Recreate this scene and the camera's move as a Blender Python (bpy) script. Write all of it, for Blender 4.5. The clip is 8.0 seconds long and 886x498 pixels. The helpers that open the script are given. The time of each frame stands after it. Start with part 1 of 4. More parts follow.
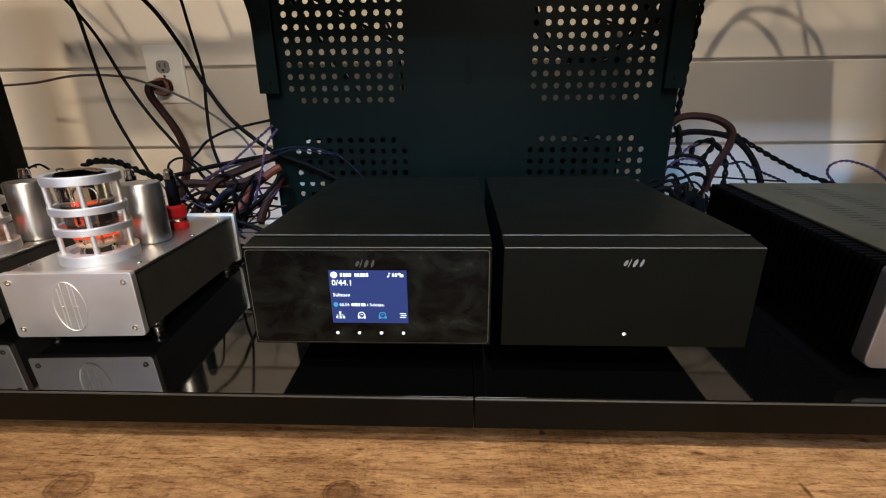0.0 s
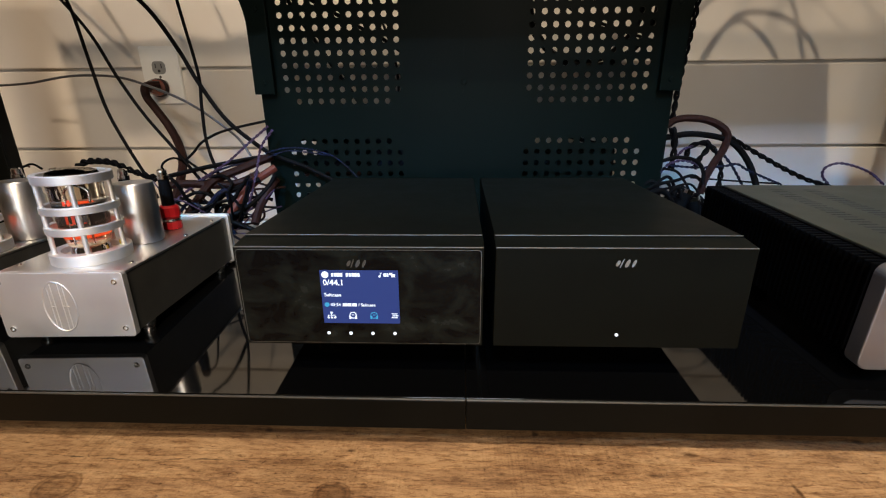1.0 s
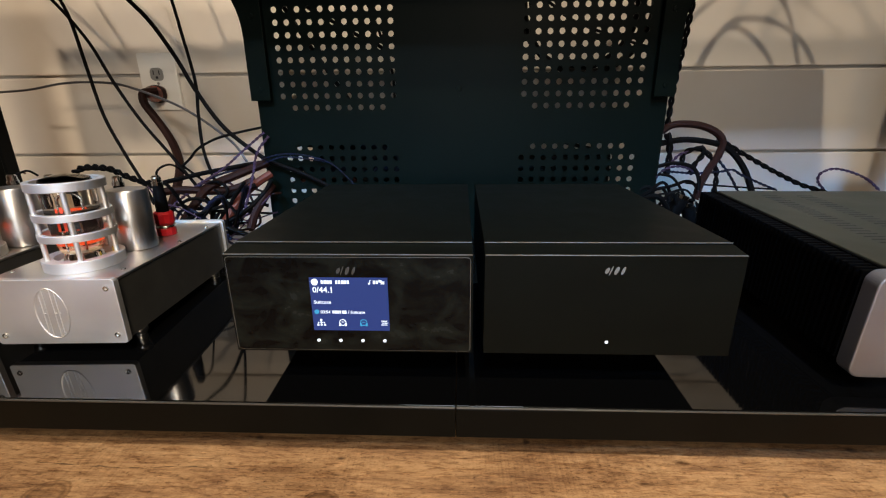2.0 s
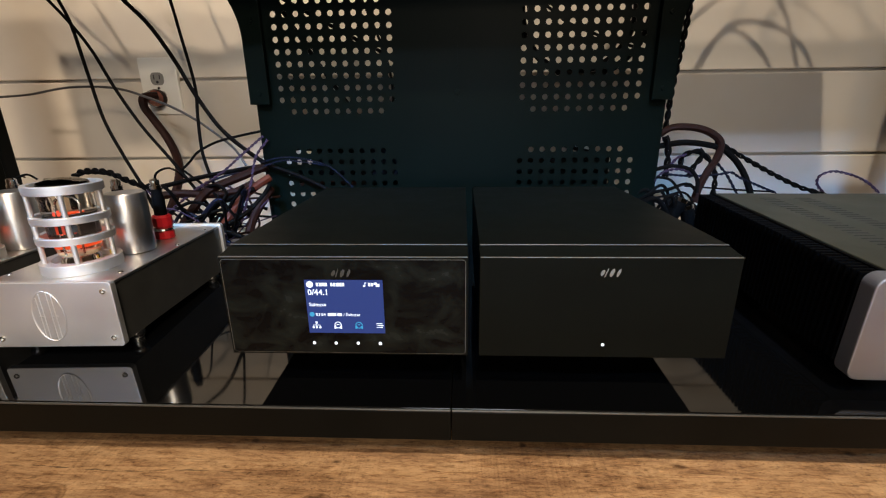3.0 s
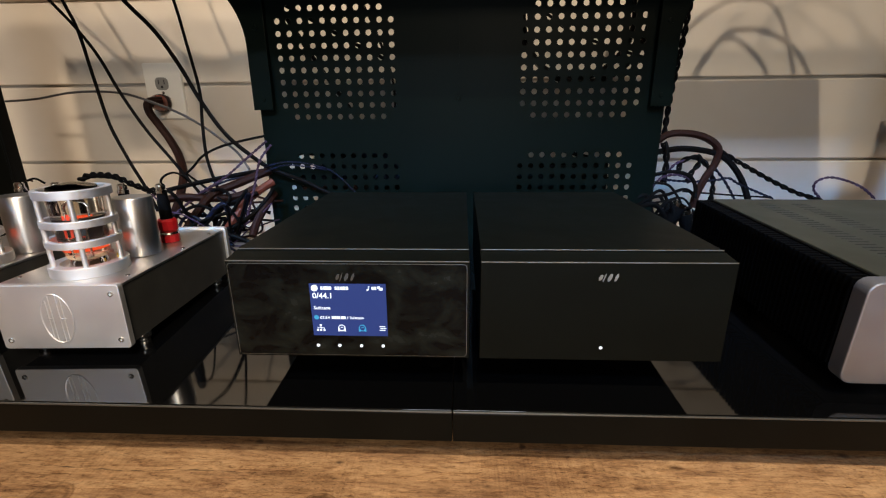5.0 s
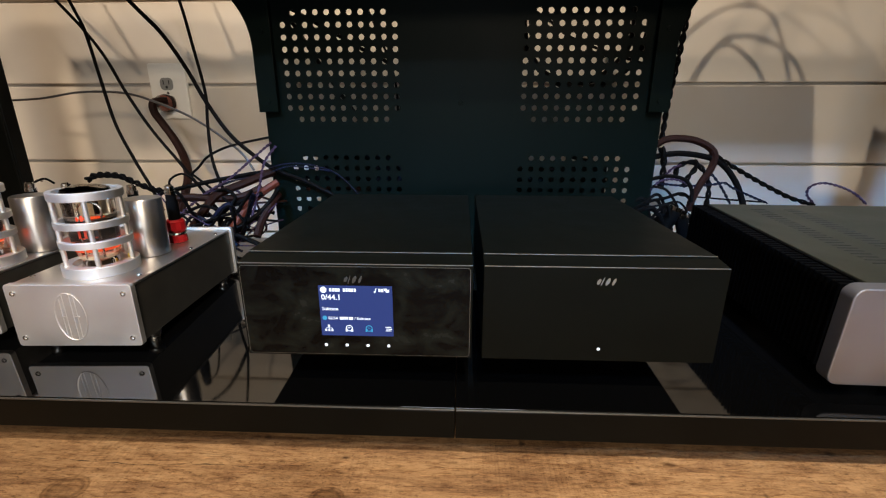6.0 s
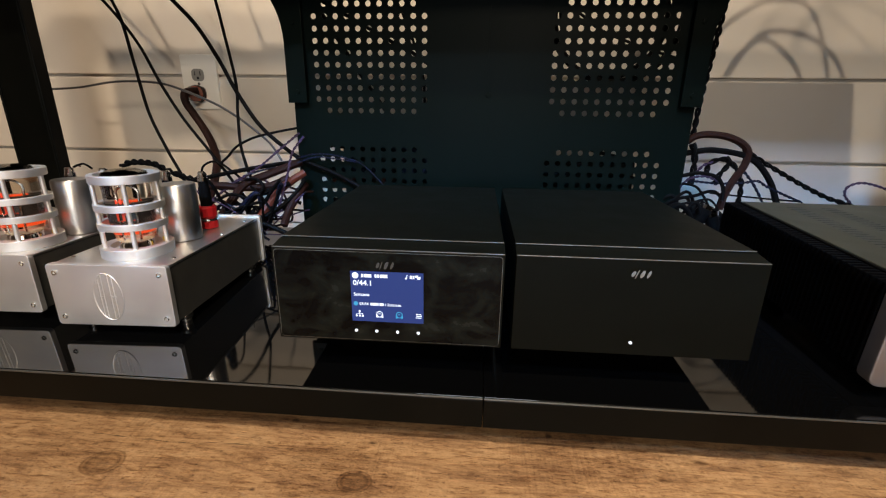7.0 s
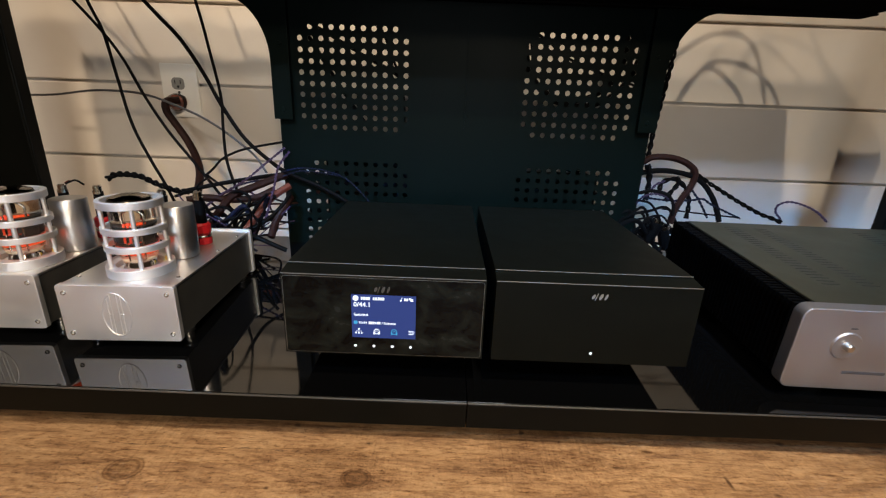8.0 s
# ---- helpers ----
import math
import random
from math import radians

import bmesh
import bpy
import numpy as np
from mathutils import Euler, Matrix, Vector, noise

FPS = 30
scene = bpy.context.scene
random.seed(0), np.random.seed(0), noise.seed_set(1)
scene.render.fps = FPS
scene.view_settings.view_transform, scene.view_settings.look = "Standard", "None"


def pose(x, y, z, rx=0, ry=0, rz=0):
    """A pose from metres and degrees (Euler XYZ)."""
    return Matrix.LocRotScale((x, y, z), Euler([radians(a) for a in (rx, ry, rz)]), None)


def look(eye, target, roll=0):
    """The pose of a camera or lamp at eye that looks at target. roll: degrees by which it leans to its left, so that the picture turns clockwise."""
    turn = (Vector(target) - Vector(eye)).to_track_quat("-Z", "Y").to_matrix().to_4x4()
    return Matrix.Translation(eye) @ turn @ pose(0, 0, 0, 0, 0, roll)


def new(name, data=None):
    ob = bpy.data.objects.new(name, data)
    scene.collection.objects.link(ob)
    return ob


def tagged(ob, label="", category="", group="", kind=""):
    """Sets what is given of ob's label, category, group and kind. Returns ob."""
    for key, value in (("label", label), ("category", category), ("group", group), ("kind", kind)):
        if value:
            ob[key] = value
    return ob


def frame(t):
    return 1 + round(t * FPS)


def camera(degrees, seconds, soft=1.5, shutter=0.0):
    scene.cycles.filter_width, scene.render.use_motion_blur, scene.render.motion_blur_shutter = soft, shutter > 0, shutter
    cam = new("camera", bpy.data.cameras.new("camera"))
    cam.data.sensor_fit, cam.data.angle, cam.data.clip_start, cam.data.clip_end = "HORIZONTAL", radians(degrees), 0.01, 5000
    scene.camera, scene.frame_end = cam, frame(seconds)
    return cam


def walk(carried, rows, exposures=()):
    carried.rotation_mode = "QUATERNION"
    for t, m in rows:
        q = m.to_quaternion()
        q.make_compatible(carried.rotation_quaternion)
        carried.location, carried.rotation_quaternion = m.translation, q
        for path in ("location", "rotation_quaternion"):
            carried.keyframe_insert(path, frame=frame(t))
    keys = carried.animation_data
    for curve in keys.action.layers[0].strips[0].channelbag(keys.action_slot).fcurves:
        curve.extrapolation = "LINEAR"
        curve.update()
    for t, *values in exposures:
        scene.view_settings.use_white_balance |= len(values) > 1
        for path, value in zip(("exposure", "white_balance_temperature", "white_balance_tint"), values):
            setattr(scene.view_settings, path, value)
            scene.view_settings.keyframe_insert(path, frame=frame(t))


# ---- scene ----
cam = camera(89.7, 8.0, 1.2, 0.5)
PATH = [
    (0, (0.12, 0.098, 0.324), (0.038, 1.989, -0.323), -0.7),
    (0.5, (0.123, 0.098, 0.32), (0.046, 1.991, -0.322), -0.6),
    (1, (0.126, 0.099, 0.321), (0.05, 1.994, -0.314), -0.5),
    (1.5, (0.131, 0.1, 0.324), (0.054, 1.998, -0.302), -0.5),
    (3, (0.142, 0.1, 0.322), (0.054, 2.006, -0.278), -0.7),
    (3.5, (0.14, 0.102, 0.323), (0.052, 2.01, -0.271), -0.7),
    (4, (0.141, 0.103, 0.32), (0.053, 2.012, -0.27), -0.7),
    (4.5, (0.141, 0.1, 0.321), (0.049, 2.011, -0.263), -0.7),
    (6, (0.135, 0.078, 0.336), (0.057, 1.986, -0.258), 0.0),
    (6.5, (0.124, 0.089, 0.33), (-0.034, 1.996, -0.253), -0.1),
    (7, (0.12, 0.075, 0.327), (-0.029, 1.976, -0.277), 0.7),
    (7.5, (0.119, 0.058, 0.357), (0.036, 1.962, -0.248), 0.9),
    (8, (0.099, 0.025, 0.381), (0.097, 1.921, -0.255), 2.2),
]
walk(cam, [(t, look(eye, target, roll)) for t, eye, target, roll in PATH])

# ---- world, lights ----
world = bpy.data.worlds.new("room_air")
world.use_nodes = True
scene.world = world
world.node_tree.nodes["Background"].inputs["Color"].default_value = (0.55, 0.7, 1.0, 1)
world.node_tree.nodes["Background"].inputs["Strength"].default_value = 0.3


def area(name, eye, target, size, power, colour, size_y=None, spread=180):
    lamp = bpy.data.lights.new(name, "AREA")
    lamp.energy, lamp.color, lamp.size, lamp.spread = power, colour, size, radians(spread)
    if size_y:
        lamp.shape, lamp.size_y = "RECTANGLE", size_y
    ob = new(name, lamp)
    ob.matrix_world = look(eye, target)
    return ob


# ceiling spotlights and a skylight placed by the shadows; two unseen fill lamps added
area("ceiling_spot_back", (-1.16, -1.45, 2.42), (-0.35, 1.15, 0.45), 0.22, 8.0, (1.0, 0.79, 0.58), None, 70)
area("ceiling_spot_front", (0.45, -0.73, 2.42), (0.4, 0.38, 0.0), 0.07, 8.6, (1.0, 0.84, 0.64), None, 66)
# added warm fill for the wall, no known lamp
area("far_warm_fill", (0.9, -2.9, 1.95), (-0.62, 1.15, 0.38), 0.7, 5.6, (1.0, 0.8, 0.58), 0.5, 50)
area("skylight", (0.3, -1.7, 2.45), (0.56, 1.15, -0.2), 1.8, 5.2, (0.17, 0.5, 1.0), 0.14, 12)
# added low daylight fill behind the viewer, source unseen
area("low_daylight_fill", (0.15, -2.6, 0.48), (-0.2, 1.1, 0.3), 0.9, 3.7, (0.86, 0.94, 1.0), 0.5, 90)
scene.view_settings.exposure = 0.0


# ---- materials ----
def material(name, colour=(0.5, 0.5, 0.5), rough=0.5, metal=0.0, **more):
    m = bpy.data.materials.new(name)
    m.use_nodes = True
    p = m.node_tree.nodes["Principled BSDF"]
    p.inputs["Base Color"].default_value = (*colour, 1)
    p.inputs["Roughness"].default_value = rough
    p.inputs["Metallic"].default_value = metal
    for key, value in more.items():
        p.inputs[key.replace("_", " ")].default_value = value
    return m


def node(m, kind, **values):
    n = m.node_tree.nodes.new(kind)
    for key, value in values.items():
        if key in n.inputs:
            n.inputs[key].default_value = value
    return n


def link(m, a, b):
    m.node_tree.links.new(a, b)


def principled(m):
    return m.node_tree.nodes["Principled BSDF"]


def coords(m, scale=(1, 1, 1), space="Object"):
    tc = m.node_tree.nodes.new("ShaderNodeTexCoord")
    mp = m.node_tree.nodes.new("ShaderNodeMapping")
    mp.inputs["Scale"].default_value = scale
    link(m, tc.outputs[space], mp.inputs["Vector"])
    return mp.outputs["Vector"]


def noise_tex(m, vector, scale, detail=4.0, rough=0.55, distortion=0.0):
    n = node(m, "ShaderNodeTexNoise", Scale=scale, Detail=detail, Roughness=rough, Distortion=distortion)
    link(m, vector, n.inputs["Vector"])
    return n.outputs["Fac"]


def ramp(m, fac, stops):
    n = m.node_tree.nodes.new("ShaderNodeValToRGB")
    el = n.color_ramp.elements
    while len(el) < len(stops):
        el.new(0.5)
    for e, (pos, col) in zip(el, stops):
        e.position, e.color = pos, (*col, 1)
    link(m, fac, n.inputs["Fac"])
    return n.outputs["Color"]


def mixed(m, a, b, fac, mode="MIX"):
    n = m.node_tree.nodes.new("ShaderNodeMix")
    n.data_type, n.blend_type = "RGBA", mode
    for value, k in ((fac, 0), (a, 6), (b, 7)):
        if hasattr(value, "is_linked"):
            link(m, value, n.inputs[k])
        else:
            n.inputs[k].default_value = (*value, 1) if isinstance(value, tuple) else value
    return n.outputs[2]


def math_node(m, op, a, b=0.0, c=0.0):
    n = m.node_tree.nodes.new("ShaderNodeMath")
    n.operation = op
    for k, value in enumerate((a, b, c)):
        if hasattr(value, "is_linked"):
            link(m, value, n.inputs[k])
        else:
            n.inputs[k].default_value = value
    return n.outputs[0]


def bumped(m, height, strength=0.2, distance=0.001):
    n = node(m, "ShaderNodeBump", Strength=strength, Distance=distance)
    link(m, height, n.inputs["Height"])
    link(m, n.outputs["Normal"], principled(m).inputs["Normal"])


def varied(m, colour, spread=0.25, scale=30.0, rough=None, bump=0.0, fine=400.0):
    """Two scales of variation in colour and gloss, and a fine relief."""
    v = coords(m)
    big, small = noise_tex(m, v, scale), noise_tex(m, v, fine, 2.0)
    dark = tuple(c * (1 - spread) for c in colour)
    light = tuple(min(1.0, c * (1 + spread)) for c in colour)
    c1 = ramp(m, big, [(0.3, dark), (0.7, light)])
    c2 = mixed(m, c1, ramp(m, small, [(0.3, dark), (0.7, light)]), 0.35)
    link(m, c2, principled(m).inputs["Base Color"])
    if rough:
        r = ramp(m, big, [(0.3, (rough[0],) * 3), (0.7, (rough[1],) * 3)])
        link(m, r, principled(m).inputs["Roughness"])
    if bump:
        bumped(m, small, bump, 0.0004)
    return m


M_CASE = varied(material("black_anodised", rough=0.42, metal=0.0, Specular_IOR_Level=0.07), (0.0036, 0.0041, 0.0029), 0.2, 25, (0.42, 0.5), 0.1, 1500)
# pale grey for painted edge highlights and for the glass rim
M_EDGE = material("edge_highlight_and_rim", (0.13, 0.13, 0.12), 0.35, 0.3)
M_GLASSBLACK = material("black_glass", (0.003, 0.003, 0.003), 0.05, Specular_IOR_Level=0.09)
M_PANEL = varied(material("black_powder_coat", rough=0.4, Specular_IOR_Level=0.045), (0.0019, 0.0044, 0.0037), 0.2, 12, (0.36, 0.44), 0.1, 1800)
# mottled reflection in the glass, painted into its colour and gloss
g_ = noise_tex(M_GLASSBLACK, coords(M_GLASSBLACK, (30, 30, 44)), 1.0, 5.0, 0.6, 0.5)
link(M_GLASSBLACK, ramp(M_GLASSBLACK, g_, [(0.44, (0.0025, 0.0025, 0.0026)), (0.58, (0.008, 0.0092, 0.0076)), (0.75, (0.015, 0.0168, 0.0136))]), principled(M_GLASSBLACK).inputs["Base Color"])
link(M_GLASSBLACK, ramp(M_GLASSBLACK, g_, [(0.4, (0.05,) * 3), (0.66, (0.3,) * 3)]), principled(M_GLASSBLACK).inputs["Roughness"])
M_SHELF = material("black_gloss", (0.003, 0.003, 0.003), 0.03, 0.0, IOR=1.62)
v_ = coords(M_SHELF)
link(M_SHELF, ramp(M_SHELF, noise_tex(M_SHELF, v_, 6.0, 5.0), [(0.35, (0.015,) * 3), (0.7, (0.06,) * 3)]), principled(M_SHELF).inputs["Roughness"])
link(M_SHELF, ramp(M_SHELF, noise_tex(M_SHELF, v_, 420.0, 2.0), [(0.74, (0.0018, 0.0019, 0.0021)), (0.8, (0.05,) * 3)]), principled(M_SHELF).inputs["Base Color"])
M_FASCIA = varied(material("black_satin", rough=0.35, Specular_IOR_Level=0.1), (0.0026, 0.003, 0.0026), 0.2, 20, (0.28, 0.38), 0.05)
M_SHELFSHINE = material("shelf_edge_shine", (0.16, 0.16, 0.155), 0.42, 0.85)
M_SILVER = varied(material("brushed_aluminium", rough=0.36, metal=1.0), (0.66, 0.65, 0.635), 0.06, 40, (0.35, 0.42), 0.06, 1200)
# amplifier sides: the dark surroundings they mirror are put into the colour
M_SIDE = varied(material("satin_metal_dark_reflection", rough=0.34, metal=0.6), (0.11, 0.11, 0.102), 0.2, 30, (0.3, 0.4), 0.06, 1200)
M_SILVERFACE = varied(material("bead_blasted_aluminium", rough=0.45, metal=1.0), (0.82, 0.81, 0.8), 0.04, 30, (0.52, 0.6), 0.08, 1500)
M_AMPFACE = varied(material("grey_bead_blasted_aluminium", rough=0.5, metal=1.0), (0.4, 0.395, 0.41), 0.04, 30, (0.48, 0.56), 0.08, 1500)
M_CAN = varied(material("spun_aluminium", rough=0.3, metal=1.0), (0.6, 0.595, 0.59), 0.05, 30, (0.3, 0.38), 0.04, 900)
M_STEEL = material("steel", (0.55, 0.54, 0.52), 0.25, 1.0)
M_GETTER = material("flashed_mirror", (0.13, 0.13, 0.135), 0.06, 1.0)
M_CHROME = material("chrome", (0.8, 0.8, 0.8), 0.06, 1.0)
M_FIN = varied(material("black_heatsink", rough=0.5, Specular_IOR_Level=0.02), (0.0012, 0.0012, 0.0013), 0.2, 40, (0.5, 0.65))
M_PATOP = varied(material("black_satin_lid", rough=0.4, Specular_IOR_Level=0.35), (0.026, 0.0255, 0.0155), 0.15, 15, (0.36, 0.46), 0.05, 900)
M_RED = material("red_plastic", (0.4, 0.01, 0.015), 0.3)
M_CABLE = varied(material("black_rubber", rough=0.55, Specular_IOR_Level=0.03), (0.003, 0.003, 0.0033), 0.2, 60, (0.5, 0.62))
M_CABLEGREY = varied(material("grey_rubber", rough=0.5), (0.05, 0.05, 0.055), 0.2, 60, (0.4, 0.55))
M_BROWN = varied(material("brown_braid", rough=0.55, Specular_IOR_Level=0.1), (0.017, 0.006, 0.0045), 0.45, 150, (0.5, 0.65), 0.5, 900)
M_RUST = varied(material("rust_red_braid", rough=0.5, Specular_IOR_Level=0.2), (0.1, 0.023, 0.013), 0.35, 150, (0.45, 0.6), 0.5, 900)
M_VIOLET = varied(material("violet_braid", rough=0.5, Specular_IOR_Level=0.2), (0.045, 0.026, 0.06), 0.6, 250, (0.45, 0.6), 0.3, 900)
M_BLUE = varied(material("navy_sheath", rough=0.5, Specular_IOR_Level=0.08), (0.007, 0.009, 0.024), 0.3, 80, (0.4, 0.55))
M_PLATE = material("ivory_plastic", (0.86, 0.84, 0.79), 0.35)
M_SOCKET = material("grey_socket_face", (0.25, 0.245, 0.235), 0.4)
M_SLOT = material("dark_slot", (0.01, 0.01, 0.01), 0.6)
M_COPPER = material("orange_translucent", (0.2, 0.04, 0.02), 0.25, 0.0, Coat_Weight=0.5)
M_TUBEDARK = material("tube_plate", (0.045, 0.042, 0.04), 0.5, 0.4)
M_CREAM = material("cream_ceramic", (0.7, 0.66, 0.55), 0.4)
M_YELLOW = material("yellow_film", (0.65, 0.45, 0.04), 0.35)
M_LOGO = material("logo_grey", (0.2, 0.2, 0.19), 0.4)
M_LOGODIM = material("logo_on_glass", (0.05, 0.05, 0.047), 0.4)
M_DULL = material("dull_black_paint", (0.006, 0.006, 0.006), 0.95, Specular_IOR_Level=0.0)
M_RUBBER = material("rubber_foot", (0.012, 0.012, 0.012), 0.7)


def glowing(name, colour, strength):
    m = material(name, (0.02, 0.02, 0.02), 0.4)
    principled(m).inputs["Emission Color"].default_value = (*colour, 1)
    principled(m).inputs["Emission Strength"].default_value = strength
    return m


M_SCREEN = glowing("screen_blue", (0.012, 0.036, 0.2), 1.0)
principled(M_SCREEN).inputs["Specular IOR Level"].default_value = 0.05
M_LED = glowing("led_white", (0.85, 0.9, 1.0), 1.6)
M_INK = glowing("screen_white", (0.8, 0.87, 1.0), 1.5)
M_INKBLUE = glowing("screen_cyan", (0.03, 0.42, 0.75), 0.9)
M_HEATER = glowing("heater_orange", (1.0, 0.085, 0.012), 0.9)
M_PRINT = material("red_print", (0.8, 0.06, 0.02), 0.4)

M_GLASS = material("clear_glass", (0.85, 0.74, 0.6), 0.02, 0.0, Transmission_Weight=1.0, IOR=1.45)


def wall_material():
    m = material("painted_board", (0.72, 0.68, 0.6), 0.5)
    v = coords(m)
    big, mid = noise_tex(m, v, 3.0), noise_tex(m, v, 40.0)
    c = ramp(m, big, [(0.3, (0.66, 0.6, 0.525)), (0.7, (0.74, 0.685, 0.615))])
    stain = ramp(m, noise_tex(m, v, 9.0, 2.0), [(0.66, (0, 0, 0)), (0.8, (1, 1, 1))])
    link(m, mixed(m, c, (0.62, 0.55, 0.40), math_node(m, "MULTIPLY", stain, 0.35)), principled(m).inputs["Base Color"])
    bumped(m, mid, 0.08, 0.002)
    return m


M_WALL = wall_material()
M_CEIL = varied(material("ceiling_boards", rough=0.6), (0.5, 0.45, 0.38), 0.1, 3.0, None, 0.05)
M_ROOM = varied(material("room_paint", rough=0.7), (0.5, 0.46, 0.41), 0.06, 3.0, None, 0.05)


def floor_material():
    m = material("old_oak_laminate", rough=0.42)
    v = coords(m)
    warp = noise_tex(m, v, 9.0, 3.0)
    grain = noise_tex(m, coords(m, (7, 42, 1)), 1.0, 9.0, 0.74, 1.0)
    fine = noise_tex(m, coords(m, (45, 190, 1)), 1.0, 6.0, 0.75, 0.6)
    saw = noise_tex(m, coords(m, (170, 7, 1)), 1.0, 3.0, 0.6)
    blotch = noise_tex(m, coords(m, (7, 14, 1)), 1.0, 5.0, 0.6, 0.8)
    base = ramp(m, grain, [(0.28, (0.15, 0.08, 0.042)), (0.4, (0.31, 0.18, 0.095)), (0.52, (0.46, 0.285, 0.15)), (0.72, (0.56, 0.38, 0.22))])
    c = mixed(m, base, ramp(m, blotch, [(0.34, (0.45, 0.38, 0.33)), (0.5, (1, 1, 1))]), 0.5, "MULTIPLY")
    c = mixed(m, c, ramp(m, fine, [(0.36, (0.5, 0.43, 0.38)), (0.52, (1.08, 1.08, 1.08))]), 0.7, "MULTIPLY")
    c = mixed(m, c, ramp(m, saw, [(0.4, (0.78, 0.76, 0.74)), (0.6, (1.06, 1.06, 1.06))]), math_node(m, "MULTIPLY", ramp(m, noise_tex(m, v, 5.0, 2.0), [(0.45, (0, 0, 0)), (0.6, (1, 1, 1))]), 0.6), "MULTIPLY")
    speck = noise_tex(m, coords(m, (130, 260, 1)), 1.0, 6.0, 0.8, 0.4)
    c = mixed(m, c, ramp(m, speck, [(0.37, (0.34, 0.28, 0.25)), (0.44, (0.95, 0.95, 0.95)), (0.6, (1.0, 1.0, 1.0)), (0.72, (1.35, 1.3, 1.22))]), 0.78, "MULTIPLY")
    fleck = noise_tex(m, coords(m, (190, 520, 1)), 1.0, 3.0, 0.6, 0.3)
    c = mixed(m, c, ramp(m, fleck, [(0.56, (1, 1, 1)), (0.63, (0.42, 0.34, 0.3))]), math_node(m, "MULTIPLY", ramp(m, blotch, [(0.4, (1, 1, 1)), (0.62, (0.15, 0.15, 0.15))]), 0.6), "MULTIPLY")
    dash = noise_tex(m, coords(m, (38, 300, 1)), 1.0, 5.0, 0.72, 0.5)
    c = mixed(m, c, ramp(m, dash, [(0.54, (1, 1, 1)), (0.6, (0.62, 0.52, 0.45)), (0.68, (0.34, 0.26, 0.21))]), 0.8, "MULTIPLY")
    streak = noise_tex(m, coords(m, (420, 9, 1)), 1.0, 4.0, 0.65)
    c = mixed(m, c, ramp(m, streak, [(0.38, (0.74, 0.7, 0.66)), (0.56, (1.1, 1.1, 1.1))]), math_node(m, "MULTIPLY", ramp(m, noise_tex(m, v, 7.0, 2.0), [(0.42, (0, 0, 0)), (0.6, (1, 1, 1))]), 0.45), "MULTIPLY")
    pale = noise_tex(m, coords(m, (60, 380, 1)), 1.0, 4.0, 0.7, 0.5)
    c = mixed(m, c, ramp(m, pale, [(0.55, (1, 1, 1)), (0.68, (1.35, 1.3, 1.22))]), 0.8, "MULTIPLY")
    sep = m.node_tree.nodes.new("ShaderNodeSeparateXYZ")
    link(m, v, sep.inputs[0])
    X, Y = sep.outputs[0], sep.outputs[1]
    # knots: rings round a dark heart
    for kx, ky, kr in ((0.016, 0.392, 0.0135), (-0.228, 0.392, 0.017), (0.62, 0.33, 0.012)):
        dx = math_node(m, "MULTIPLY", math_node(m, "SUBTRACT", X, kx), 0.8)
        dy = math_node(m, "SUBTRACT", Y, ky)
        d = math_node(m, "SQRT", math_node(m, "ADD", math_node(m, "MULTIPLY", dx, dx), math_node(m, "MULTIPLY", dy, dy)))
        d = math_node(m, "ADD", d, math_node(m, "MULTIPLY", math_node(m, "SUBTRACT", warp, 0.5), 0.012))
        d = math_node(m, "DIVIDE", d, kr)
        ringed = ramp(m, d, [(0.0, (0.62, 0.58, 0.55)), (0.55, (0.7, 0.66, 0.62)), (0.72, (0.38, 0.33, 0.3)), (0.84, (0.75, 0.7, 0.66)), (0.93, (0.5, 0.45, 0.4)), (1.0, (1, 1, 1))])
        c = mixed(m, c, ringed, 0.85, "MULTIPLY")
    # worm holes and dark flecks
    cell = node(m, "ShaderNodeTexVoronoi", Scale=26.0)
    link(m, coords(m, (0.6, 1.3, 1)), cell.inputs["Vector"])
    spots = ramp(m, cell.outputs["Distance"], [(0.05, (0.16, 0.12, 0.1)), (0.11, (1, 1, 1))])
    gate = ramp(m, noise_tex(m, v, 15.0, 1.0), [(0.52, (0, 0, 0)), (0.56, (1, 1, 1))])
    c = mixed(m, c, mixed(m, c, spots, 1.0, "MULTIPLY"), gate)
    for fx, fy, rx, ry in ((-0.072, 0.375, 0.004, 0.003), (0.344, 0.4465, 0.009, 0.004), (0.515, 0.467, 0.006, 0.004), (0.202, 0.469, 0.004, 0.004), (0.417, 0.404, 0.003, 0.012), (0.3, 0.42, 0.012, 0.0025), (-0.07, 0.468, 0.004, 0.003), (0.46, 0.39, 0.006, 0.003)):
        dx = math_node(m, "DIVIDE", math_node(m, "SUBTRACT", X, fx), rx)
        dy = math_node(m, "DIVIDE", math_node(m, "SUBTRACT", Y, fy), ry)
        d = math_node(m, "SQRT", math_node(m, "ADD", math_node(m, "MULTIPLY", dx, dx), math_node(m, "MULTIPLY", dy, dy)))
        d = math_node(m, "ADD", d, math_node(m, "MULTIPLY", math_node(m, "SUBTRACT", grain, 0.5), 2.2))
        c = mixed(m, c, ramp(m, d, [(0.3, (0.22, 0.17, 0.14)), (1.0, (1, 1, 1))]), 0.9, "MULTIPLY")
    # one long hairline crack
    wav = math_node(m, "MULTIPLY", math_node(m, "SUBTRACT", noise_tex(m, coords(m, (9, 0.5, 1)), 1.0, 4.0), 0.5), 0.022)
    off = math_node(m, "ABSOLUTE", math_node(m, "SUBTRACT", math_node(m, "SUBTRACT", Y, 0.425), wav))
